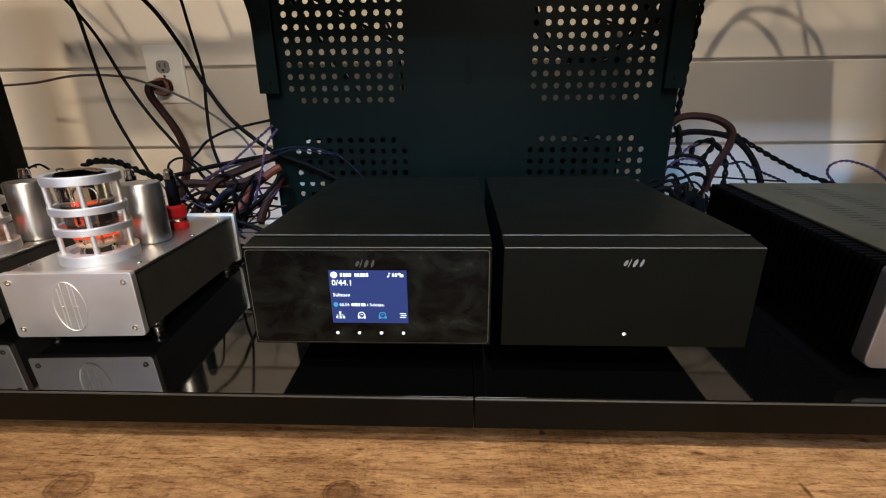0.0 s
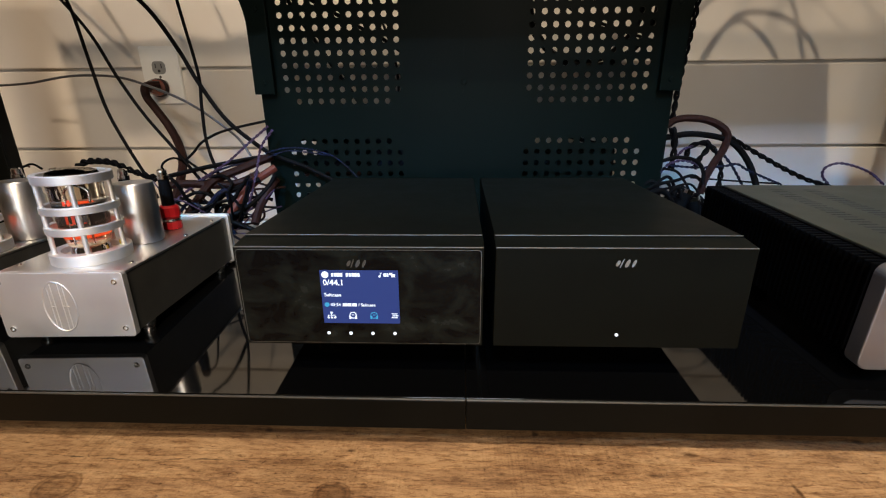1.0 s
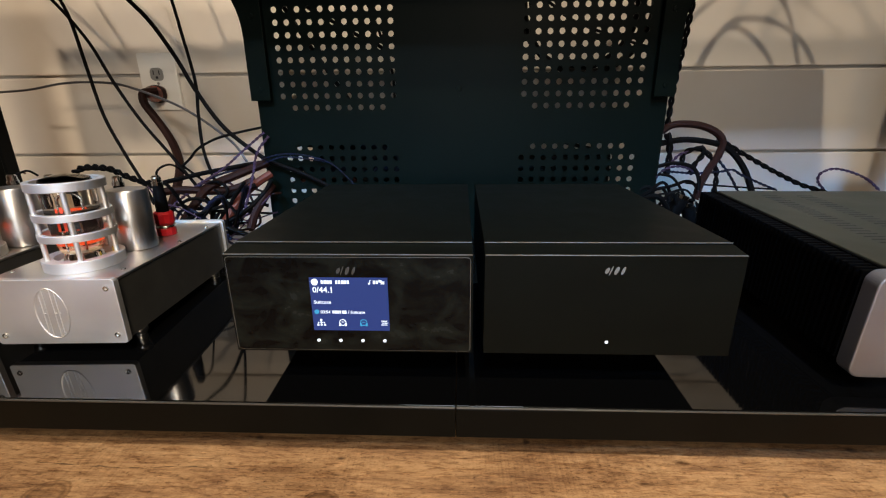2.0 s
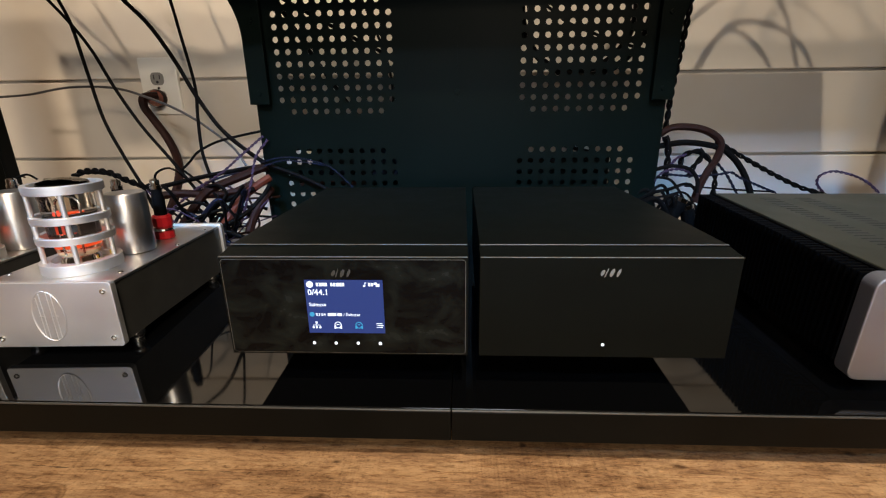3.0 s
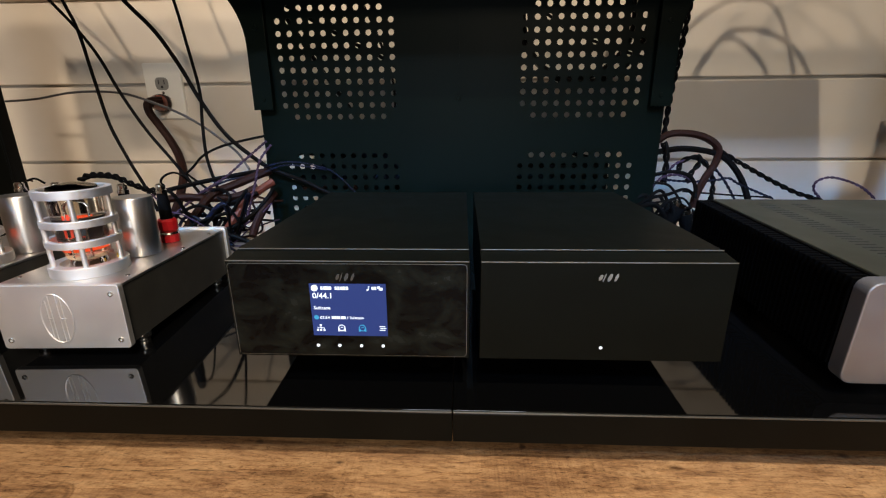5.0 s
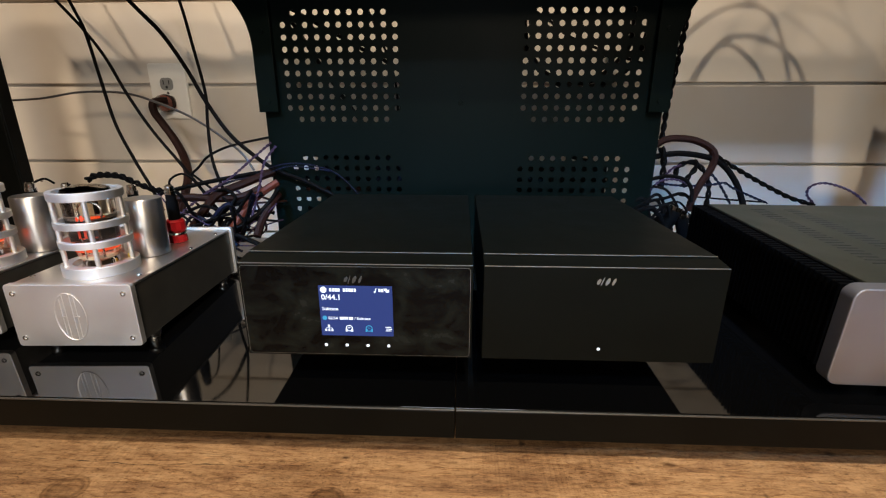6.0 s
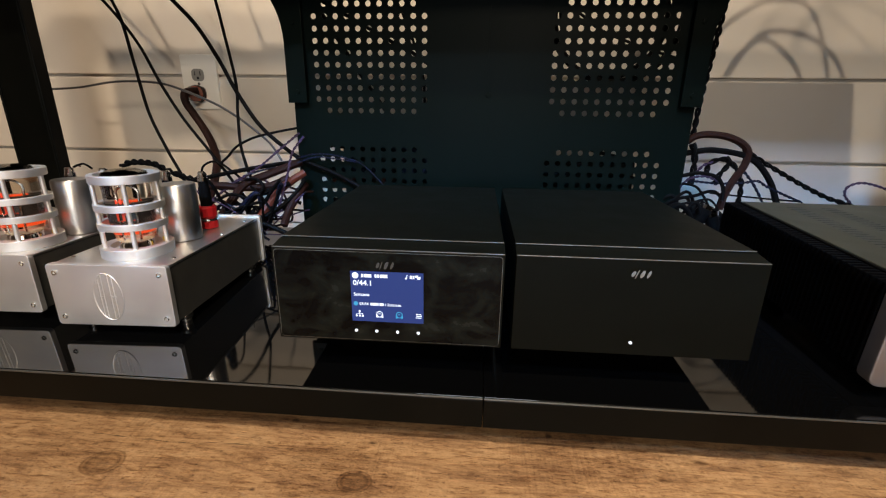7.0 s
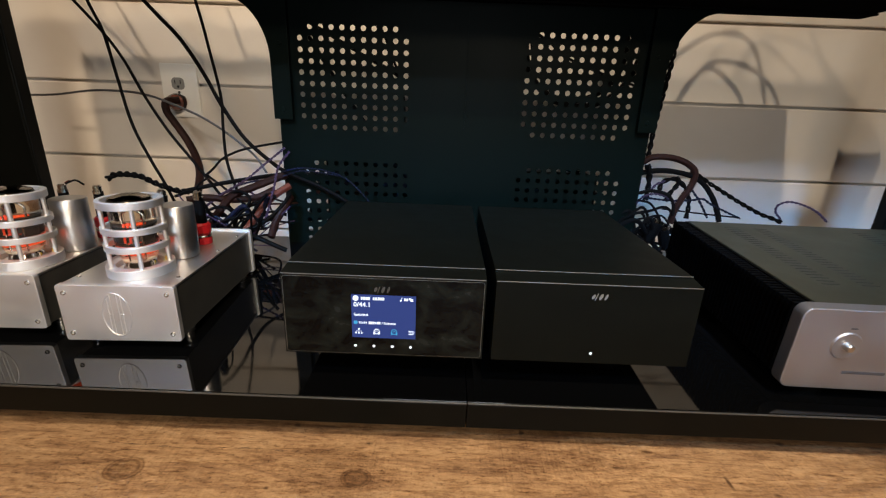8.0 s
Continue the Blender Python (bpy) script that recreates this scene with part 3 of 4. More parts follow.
part("power_light", lathe([(0, 0), (0.0015, 0), (0.0015, 0.0004), (0, 0.0004)], 16, Matrix.Translation((0.2685 - CX, 0.0001, 0.117 - SHELF_Z)) @ pose(0, 0, 0, 90)), M_LED, clock, "small white lit dot")
logo(clock, 0.2692 - CX, 0.1862 - SHELF_Z, M_LOGO)


# ---- silver valve amplifiers ----
def ring(r0, r1, z0, z1, x=0.0, y=0.0, n=40, b=0.0006):
    return lathe([(r0, z0 + b), (r0 + b, z0), (r1 - b, z0), (r1, z0 + b), (r1, z1 - b), (r1 - b, z1), (r0 + b, z1), (r0, z1 - b), (r0, z0 + b)], n, Matrix.Translation((x, y, 0)))


def rod(x, y, z0, z1, r, n=16):
    return lathe([(0, z0), (r, z0), (r, z1), (0, z1)], n, Matrix.Translation((x, y, 0)))


def valve_amp(cx, y0, turn, top_x, top_y):
    """A case turned slightly on the shelf; the valve, can and posts on it stand round (top_x, top_y)."""
    w, d = 0.141, 0.243
    a = tagged(empty("valve_amplifier", cx, y0, SHELF_Z, turn), "silver aluminium valve amplifier with a caged glowing tube", "amplifier", "valve amplifiers")
    h, zb, zt = w / 2, 0.0143, 0.0886
    zv = zt - 0.003
    c_, s_ = math.cos(radians(turn)), math.sin(radians(turn))

    def on_top(x, y):
        dx, dy = top_x + x - cx, top_y + y - y0
        return c_ * dx + s_ * dy, c_ * dy - s_ * dx

    part("face_plate", plate(rounded(w, zt - zb + 0.001, 0.004), 0, 0.007, 0, (zb + zt) / 2, 0.0008), M_SILVERFACE, a, "thick bead-blasted front plate")
    part("chassis", box(-h + 0.003, h - 0.003, 0.0072, d, zb + 0.002, zt - 0.0045), M_SIDE, a, "satin chassis sides with a dark reflection put into the colour")
    part("top_plate", box(-h + 0.002, h - 0.002, 0.0072, d, zt - 0.0044, zt - 0.001, 0.001), M_SILVER, a)
    part("rear_plate", plate(rounded(w + 0.002, zt - zb + 0.004, 0.005), d + 0.0003, d + 0.007, 0, (zb + zt) / 2, 0.0008), M_SILVERFACE, a)
    for sx in (-1, 1):
        for z in (zb + 0.01, zt - 0.01):
            s = part("screw", lathe([(0, 0.0), (0.0016, 0.0), (0.0017, 0.0012), (0.0028, 0.0014), (0.0031, 0.0), (0.0031, -0.001), (0, -0.001)], 14, Matrix.Translation((sx * (h - 0.0095), 0.0002, z)) @ pose(0, 0, 0, 90)), M_STEEL, a, smooth=True)
    # engraved oval badge with upright bars
    ov = [(math.cos(2 * math.pi * k / 40), math.sin(2 * math.pi * k / 40)) for k in range(40)]
    bm = bmesh.new()
    ao = [bm.verts.new((0.0178 * c - 0.003, -0.0004, zb + 0.036 + 0.0295 * s)) for c, s in ov]
    am = [bm.verts.new((0.0172 * c - 0.003, -0.0009, zb + 0.036 + 0.0289 * s)) for c, s in ov]
    ai = [bm.verts.new((0.0162 * c - 0.003, -0.0002, zb + 0.036 + 0.0279 * s)) for c, s in ov]
    for k in range(40):
        j = (k + 1) % 40
        bm.faces.new((ao[k], ao[j], am[j], am[k])), bm.faces.new((am[k], am[j], ai[j], ai[k]))
    part("badge_ring", bm, M_SILVERFACE, a, "raised oval badge", True)
    for x, z0, z1 in ((-0.0125, 0.013, 0.057), (-0.0085, 0.0095, 0.0625), (-0.0005, 0.0085, 0.0635), (0.004, 0.0095, 0.0625)):
        part("badge_bar", box(x - 0.0007, x + 0.0007, -0.0007, 0.0004, zb + z0, zb + z1, 0.0004), M_SILVERFACE, a)
    for x in (-0.0135, 0.0005):
        part("badge_bar", box(x, x + 0.006, -0.0008, 0.0004, zb + 0.0353, zb + 0.0367, 0.0004), M_SILVERFACE, a)
    for fx in (-h + 0.01, h - 0.01):
        for fy in (0.035, d - 0.03):
            part("foot", lathe([(0, 0), (0.006, 0), (0.0065, 0.002), (0.0065, 0.007), (0.005, 0.0072), (0.005, 0.009), (0.0075, 0.0094), (0.0085, 0.012), (0.0085, zb + 0.002), (0, zb + 0.002)], 20, Matrix.Translation((fx, fy, 0))), M_STEEL, a, "stacked metal cone foot", True)
    for sx, sy in ((-0.062, 0.03), (0.058, 0.035), (0.062, 0.14), (-0.062, 0.14), (0.06, 0.215), (-0.06, 0.215)):
        part("screw", lathe([(0, 0.001), (0.002, 0.0011), (0.0026, 0.0003), (0.0026, -0.001), (0, -0.001)], 12, Matrix.Translation((sx, sy, zt - 0.001))), M_STEEL, a, smooth=True)
    # valve in its cage
    tx, ty = on_top(-0.004, 0.06)
    R = 0.0365
    part("cage_base", ring(0.0275, R + 0.0025, zt - 0.001, zt + 0.0115, tx, ty), M_SILVERFACE, a, smooth=True)
    for z in (0.036, 0.0585, 0.0905):
        part("cage_ring", ring(R - 0.006, R, zv + z, zv + z + (0.0095 if z > 0.08 else 0.008), tx, ty), M_SILVERFACE, a, smooth=True)
    for k in range(5):
        an = radians(-58 + 72 * k)
        part("cage_post", rod(tx + (R - 0.0033) * math.cos(an), ty + (R - 0.0033) * math.sin(an), zt + 0.006, zv + 0.092, 0.0026), M_SILVERFACE, a, smooth=True)
    part("valve_base", lathe([(0, 0), (0.0205, 0), (0.0205, 0.009), (0.019, 0.011), (0.0185, 0.016), (0.0165, 0.019), (0, 0.019)], 32, Matrix.Translation((tx, ty, zv))), M_CHROME, a, "metal valve base", True)
    part("socket_collar", ring(0.0208, 0.027, zt, zt + 0.005, tx, ty), M_CREAM, a, smooth=True)
    at = Matrix.Translation((tx, ty, zv))
    glass = part("valve_glass", lathe([(0.0195, 0.0195), (0.0215, 0.025), (0.0238, 0.036), (0.025, 0.05), (0.0255, 0.08), (0.0262, 0.0935), (0.023, 0.1012), (0.012, 0.1048), (0, 0.1055)], 32, at), M_GLASS, a, "smoky glass bulb", True)
    glass.visible_shadow = False
    part("getter", lathe([(0.0248, 0.09), (0.0254, 0.0933), (0.0223, 0.1005), (0.0116, 0.104), (0, 0.1047)], 32, at), M_GETTER, a, "mirror-black flashed dome", True)
    part("plate_structure", lathe([(0, 0.0425), (0.0165, 0.0425), (0.0165, 0.0655), (0, 0.0655)], 6, at @ pose(0, 0, 0, 0, 0, 20)), M_TUBEDARK, a)
    for z in (0.0415, 0.0658):
        part("mica_disc", lathe([(0, z), (0.0205, z), (0.0205, z + 0.0008), (0, z + 0.0008)], 24, at), M_TUBEDARK, a)
    part("heater", lathe([(0, 0.0285), (0.0135, 0.0285), (0.017, 0.031), (0.0182, 0.0395), (0, 0.0395)], 20, at), M_HEATER, a, "glowing orange heater", True)
    part("filament_cap", lathe([(0.006, 0.0668), (0.0088, 0.0668), (0.008, 0.0682), (0.006, 0.0682), (0.006, 0.0668)], 20, at), M_HEATER, a, "glowing orange filament ends", True)
    part("getter_post", tube(spline([(tx - 0.009, ty, zv + 0.067), (tx - 0.009, ty, zv + 0.08), (tx, ty - 0.002, zv + 0.0855), (tx + 0.009, ty, zv + 0.08), (tx + 0.009, ty, zv + 0.067)], 6), 0.0011, 8), M_STEEL, a, "bent steel wire", True)
    part("valve_skirt", ring(0.0158, 0.0192, zv + 0.0195, zv + 0.0245, tx, ty, 32, 0.0008), M_CREAM, a, "pale ceramic skirt", True)
    for k in range(3):
        an = radians(-140 + 50 * k)
        part("support_rod", rod(tx + 0.0195 * math.cos(an), ty + 0.0195 * math.sin(an), zv + 0.022, zv + 0.066, 0.0011, 8), M_STEEL, a)
    for da, z0, z1 in ((-98, 0.047, 0.0575), (-90, 0.046, 0.0475), (-84, 0.047, 0.0575), (-77, 0.0535, 0.0575), (-70, 0.046, 0.0575), (-62, 0.0465, 0.048), (-95, 0.0675, 0.072), (-85, 0.067, 0.0735), (-76, 0.067, 0.072), (-66, 0.0675, 0.069)):
        da += 12
        an = radians(da)
        part("print_mark", box(-0.0013, 0.0013, -0.0002, 0.0002, z0, z1), M_PRINT, a).matrix_basis = at @ Matrix.Translation((0.0252 * math.cos(an), 0.0252 * math.sin(an), 0)) @ pose(0, 0, 0, 0, 0, da + 90)
    # transformer can, driver valve, terminals
    part("transformer_can", lathe([(0, 0), (0.0228, 0), (0.0228, 0.0725), (0.0215, 0.0745), (0, 0.0748)], 40, Matrix.Translation((*on_top(0.013, 0.124), zt))), M_CAN, a, "spun silver transformer can", True)
    part("side_can", lathe([(0, 0), (0.016, 0), (0.016, 0.047), (0.0145, 0.049), (0, 0.0492)], 32, Matrix.Translation((*on_top(-0.012, 0.162), zt))), M_CREAM, a, "short pale capacitor can", True)
    part("film_capacitor", lathe([(0, 0), (0.0032, 0), (0.0032, 0.016), (0, 0.016)], 14, Matrix.Translation((tx + 0.0285, ty + 0.0115, zt))), M_YELLOW, a, "yellow film capacitor", True)
    for x, mat in ((0.015, M_RED), (-0.04, M_CABLE)):
        px, py = on_top(x, 0.18)
        p = part("binding_post", lathe([(0, 0), (0.0125, 0), (0.0125, 0.009), (0.0105, 0.0115), (0.0105, 0.015), (0.0128, 0.018), (0.0128, 0.03), (0.0105, 0.033), (0, 0.033)], 12, Matrix.Translation((px, py, zt))), mat, a, "faceted plastic binding post")
        part("collar", ring(0.0106, 0.0127, zt + 0.0112, zt + 0.0145, px, py, 20, 0.0003), M_STEEL, p)
        part("banana_plug", lathe([(0, 0.033), (0.008, 0.033), (0.008, 0.058), (0.0068, 0.061), (0.0068, 0.07), (0, 0.07)], 16, Matrix.Translation((px, py, zt))), M_CABLE, p, "black plug with a steel tip", True)
        part("plug_tip", lathe([(0, 0.0695), (0.0072, 0.0695), (0.0072, 0.074), (0.006, 0.0745), (0.006, 0.081), (0.004, 0.083), (0, 0.083)], 16, Matrix.Translation((px, py, zt))), M_CHROME, p, smooth=True)
    return a


valve_amp(-0.298, 0.516, 2.5, -0.295, 0.512)
valve_amp(-0.4855, 0.535, 2.5, -0.459, 0.526)


# ---- black power amplifier with a silver front ----
def power_amp():
    x0, x1, y0 = 0.488, 0.918, 0.464
    a = tagged(empty("power_amplifier"), "black power amplifier with finned sides and silver front", "amplifier")
    a.matrix_world = pose(x0, y0, SHELF_Z, 2.6, 0, -1.5) @ Matrix.Translation(((x1 - x0) / 2, 0, 0))
    h, zb, zt = (x1 - x0) / 2, 0.0205, 0.118
    part("face_plate", plate(rounded(2 * h - 0.005, zt - zb + 0.005, 0.011, 8), 0.007, 0.0228, 0.0025, (zb + zt) / 2 - 0.0025, 0.0012), M_AMPFACE, a, "thick silver front plate with rounded corners")
    top, deep = 0.1166, 0.328
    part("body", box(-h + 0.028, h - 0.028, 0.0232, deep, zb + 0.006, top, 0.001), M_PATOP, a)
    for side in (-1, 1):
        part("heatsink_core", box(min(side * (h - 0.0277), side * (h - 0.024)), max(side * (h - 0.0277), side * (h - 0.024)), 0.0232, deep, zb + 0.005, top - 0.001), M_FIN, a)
    fin = None
    n = 40
    for side in (-1, 1):
        for k in range(n):
            y = 0.027 + k * ((deep - 0.029) / (n - 1))
            xa, xb = sorted((side * (h - 0.0237), side * (h - 0.004)))
            if fin is None or k == 0:
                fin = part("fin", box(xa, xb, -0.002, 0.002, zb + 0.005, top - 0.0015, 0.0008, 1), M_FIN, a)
                fin.location.y = y
            else:
                c = new("fin", fin.data)
                c.parent, c.location = a, (0, y, 0)
    # rows of vent slots in the lid
    slot = None
    for col in (-0.13, -0.082, 0.082, 0.13):
        for k in range(24):
            if slot is None:
                slot = part("vent_slot", box(-0.0105, 0.0105, -0.001, 0.001, top - 0.001, top + 0.0003), M_SLOT, a)
            c = slot if k == 0 and col == -0.13 else new("vent_slot", slot.data)
            c.parent, c.location = a, (col, 0.078 + k * 0.0095, 0)
    kx = 0.544 - (x0 + x1) / 2
    at = Matrix.Translation((kx + 0.006, 0.007, 0.0735)) @ pose(0, 0, 0, 90)
    part("knob_dish", lathe([(0.0, 0.0004), (0.0075, 0.0005), (0.0125, 0.0018), (0.0158, 0.0019), (0.0172, 0.0)], 32, at), M_AMPFACE, a, "shallow turned dish round the knob", True)
    part("knob", lathe([(0, 0.0085), (0.0036, 0.008), (0.0048, 0.0065), (0.0052, 0.0005)], 28, at), M_CAN, a, "small polished knob", True)
    part("pointer", box(kx + 0.0045, kx + 0.0115, 0.0067, 0.0074, 0.0945, 0.0962), M_CABLEGREY, a, "tiny dark printed mark")
    part("maker_bar", box(0.549 - 0.695, 0.597 - 0.695, 0.0066, 0.0075, 0.0372, 0.0408), M_CABLEGREY, a, "small dark printed bar")
    for fx in (-h + 0.07, h - 0.07):
        for fy in (0.05, 0.27):
            low = -fy * math.tan(radians(1.1))
            part("foot", lathe([(0, low), (0.018, low), (0.02, low + 0.004), (0.02, zb + 0.007), (0, zb + 0.007)], 24, Matrix.Translation((fx, fy, 0))), M_RUBBER, a, smooth=True)
    return a


power_amp()


# ---- outlet, plug and cables ----
def wall_outlet():
    o = tagged(empty("wall_outlet", -0.541, 1.15, 0.378), "ivory duplex wall outlet with one brown plug", "outlet")
    part("cover_plate", plate(rounded(0.086, 0.121, 0.004), -0.009, 0.0, 0, 0, 0.002), M_PLATE, o)
    for z in (0.016, -0.023):
        f = part("socket_face", plate(rounded(0.03, 0.027, 0.0095), -0.0105, -0.008, -0.003, z, 0.0005), M_SOCKET, o, "grey socket face with slots")
        part("slot", box(-0.0105, -0.0085, -0.0109, -0.01, z - 0.001, z + 0.008), M_SLOT, f)
        part("slot", box(0.0025, 0.0045, -0.0109, -0.01, z - 0.001, z + 0.008), M_SLOT, f)
        part("ground_hole", lathe([(0, 0), (0.003, 0), (0.003, 0.0006), (0, 0.0006)], 14, Matrix.Translation((-0.003, -0.0103, z - 0.007)) @ pose(0, 0, 0, 90)), M_SLOT, f)
    part("screw", lathe([(0, 0.001), (0.003, 0.0006), (0.003, 0), (0, 0)], 14, Matrix.Translation((-0.003, -0.009, -0.0035)) @ pose(0, 0, 0, 90)), M_STEEL, o)
    return o


wall_outlet()
plug = tagged(empty("mains_plug", -0.546, 1.142, 0.352), "translucent orange-brown mains plug in the outlet", "plug")
part("body", lathe([(0, 0.0), (0.017, 0.0), (0.0185, 0.003), (0.0185, 0.022), (0.0165, 0.03), (0.012, 0.036), (0.009, 0.048), (0, 0.048)], 28, pose(0, 0, 0, 90)), M_COPPER, plug, smooth=True)
part("grip", ring(0.0182, 0.0195, 0.006, 0.018, 0, 0, 28, 0.0005), M_BROWN, plug).matrix_basis = pose(0, 0, 0, 90)

cable([(-0.69, 1.045, 0.65), (-0.63, 1.02, 0.533), (-0.601, 1.003, 0.483), (-0.578, 0.987, 0.398), (-0.553, 0.97, 0.31), (-0.516, 0.953, 0.241), (-0.483, 0.937, 0.193), (-0.454, 0.92, 0.147)], 0.0031, M_CABLE, "thin black cable hanging down the wall")
cable([(-0.77, 1.055, 0.64), (-0.661, 1.03, 0.535), (-0.607, 1.011, 0.484), (-0.563, 0.993, 0.434), (-0.52, 0.974, 0.366), (-0.471, 0.956, 0.299), (-0.415, 0.937, 0.239), (-0.369, 0.919, 0.19), (-0.323, 0.9, 0.14)], 0.0031, M_CABLE, "thin black cable hanging down the wall")
cable([(-0.6, 1.03, 0.63), (-0.491, 1, 0.526), (-0.437, 0.985, 0.475), (-0.391, 0.97, 0.412), (-0.358, 0.96, 0.354), (-0.314, 0.95, 0.292), (-0.259, 0.935, 0.249), (-0.219, 0.93, 0.225), (-0.157, 0.932, 0.2), (-0.09, 0.93, 0.165)], 0.004, M_CABLE, "thick black cable hanging across the wall")
cable([(-0.445, 1.04, 0.64), (-0.411, 1.02, 0.528), (-0.39, 1, 0.462), (-0.367, 0.98, 0.37), (-0.36, 0.96, 0.313), (-0.351, 0.94, 0.251), (-0.33, 0.92, 0.201), (-0.304, 0.9, 0.161)], 0.0031, M_CABLE, "thin black cable hanging down the wall")
cable([(-0.844, 1.06, 0.357), (-0.763, 1.049, 0.361), (-0.676, 1.038, 0.372), (-0.6, 1.027, 0.373), (-0.54, 1.016, 0.367), (-0.483, 1.005, 0.351), (-0.423, 0.994, 0.329), (-0.375, 0.983, 0.305), (-0.329, 0.972, 0.275), (-0.298, 0.961, 0.252), (-0.275, 0.95, 0.223)], 0.0024, M_CABLEGREY, "thin grey cable strung across the wall")
cable([(-0.393, 0.93, 0.216), (-0.377, 0.936, 0.231), (-0.361, 0.942, 0.249), (-0.328, 0.948, 0.266), (-0.286, 0.954, 0.277), (-0.235, 0.96, 0.287)], 0.0024, M_CABLE, "black cable arching toward the rack")
cable([(-0.522, 1.1, 0.357), (-0.544, 1.085, 0.353), (-0.544, 1.08, 0.333), (-0.529, 1.08, 0.307), (-0.501, 1.07, 0.271), (-0.475, 1.05, 0.237), (-0.454, 1.02, 0.204), (-0.445, 0.98, 0.163), (-0.446, 0.95, 0.128)], 0.0085, M_BROWN, "thick brown braided mains cable")
cable([(-0.423, 0.9, 0.189), (-0.354, 0.917, 0.204), (-0.279, 0.933, 0.217), (-0.239, 0.95, 0.222)], 0.0042, M_CABLE, "black cable lying over the tangle")
cable([(-0.226, 0.93, 0.278), (-0.261, 0.916, 0.248), (-0.301, 0.902, 0.214), (-0.34, 0.888, 0.19), (-0.368, 0.874, 0.167), (-0.408, 0.86, 0.133)], 0.0013, M_VIOLET, "thin violet twisted pair wire", "pair", 0.017745, per=20)
cable([(-0.214, 0.92, 0.272), (-0.232, 0.905, 0.244), (-0.239, 0.89, 0.205), (-0.249, 0.875, 0.161), (-0.257, 0.86, 0.128)], 0.0013, M_VIOLET, "thin violet twisted pair wire", "pair", 0.017745, per=20)
cable([(-0.368, 0.85, 0.115), (-0.342, 0.872, 0.159), (-0.324, 0.895, 0.184), (-0.285, 0.918, 0.201), (-0.229, 0.94, 0.223)], 0.008, M_BROWN, "thick brown braided mains cable")
cable([(-0.296, 0.84, 0.107), (-0.282, 0.86, 0.133), (-0.26, 0.88, 0.168), (-0.241, 0.9, 0.188), (-0.218, 0.92, 0.204)], 0.0072, M_RUST, "thick rust-red braided mains cable")
cable([(-0.398, 0.86, 0.18), (-0.367, 0.878, 0.182), (-0.325, 0.895, 0.176), (-0.286, 0.913, 0.178), (-0.253, 0.93, 0.193)], 0.007, M_BROWN, "thick brown braided mains cable")
cable([(-0.544, 0.86, 0.215), (-0.526, 0.864, 0.224), (-0.488, 0.868, 0.222), (-0.463, 0.872, 0.209), (-0.432, 0.876, 0.196), (-0.401, 0.88, 0.191)], 0.0031, M_CABLE, "black twisted speaker wire", "pair", 0.025935, per=20)
cable([(-0.296, 0.715, 0.224), (-0.288, 0.71, 0.24), (-0.291, 0.74, 0.244), (-0.317, 0.8, 0.232), (-0.341, 0.86, 0.21)], 0.0016, M_CABLE, "thin black wire looping from a plug")
cable([(-0.504, 0.71, 0.23), (-0.496, 0.717, 0.236), (-0.489, 0.723, 0.238), (-0.483, 0.73, 0.23)], 0.0016, M_CABLE, "thin black wire looping from a plug")
cable([(-0.507, 0.72, 0.232), (-0.508, 0.73, 0.235), (-0.512, 0.74, 0.232)], 0.0013, M_RUST, "thin red wire beside a plug")
cable([(-0.37, 0.84, 0.154), (-0.333, 0.852, 0.171), (-0.3, 0.864, 0.161), (-0.282, 0.876, 0.182), (-0.308, 0.888, 0.195), (-0.349, 0.9, 0.178)], 0.003, M_CABLE, "black cable curled in the tangle")
cable([(-0.353, 0.84, 0.133), (-0.307, 0.855, 0.15), (-0.268, 0.87, 0.157), (-0.24, 0.885, 0.143), (-0.223, 0.9, 0.161)], 0.003, M_CABLE, "black cable curled in the tangle")
cable([(-0.4, 0.95, 0.213), (-0.344, 0.913, 0.191), (-0.291, 0.877, 0.166), (-0.246, 0.84, 0.133)], 0.0024, M_CABLE, "black cable curled in the tangle")
cable([(-0.394, 0.88, 0.187), (-0.369, 0.895, 0.171), (-0.33, 0.91, 0.197), (-0.287, 0.925, 0.21), (-0.233, 0.94, 0.213)], 0.002, M_BLUE, "thin navy cable in the tangle")
cable([(-0.313, 0.82, 0.123), (-0.272, 0.84, 0.133), (-0.243, 0.86, 0.149), (-0.218, 0.88, 0.176), (-0.211, 0.9, 0.193)], 0.004, M_CABLE, "black cable curled in the tangle")
cable([(-0.371, 0.86, 0.159), (-0.337, 0.87, 0.149), (-0.296, 0.88, 0.142), (-0.251, 0.89, 0.155), (-0.222, 0.9, 0.148)], 0.0018, M_CABLE, "black twisted wire in the tangle", "pair", 0.02457, per=20)
cable([(-0.233, 0.84, 0.118), (-0.23, 0.863, 0.143), (-0.215, 0.887, 0.174), (-0.214, 0.91, 0.181)], 0.007, M_BROWN, "thick brown braided mains cable")
cable([(0.506, 0.965, 0.272), (0.518, 0.962, 0.282), (0.537, 0.959, 0.286), (0.57, 0.957, 0.283), (0.597, 0.954, 0.272), (0.611, 0.951, 0.256), (0.607, 0.948, 0.231), (0.593, 0.946, 0.206), (0.58, 0.943, 0.176), (0.574, 0.94, 0.15)], 0.0066, M_BROWN, "thick brown braided mains cable arching over")
cable([(0.506, 0.965, 0.251), (0.55, 0.959, 0.258), (0.602, 0.953, 0.251), (0.631, 0.948, 0.235), (0.654, 0.942, 0.206), (0.667, 0.936, 0.176), (0.67, 0.93, 0.16)], 0.0055, M_CABLE, "thick black cable arching over")
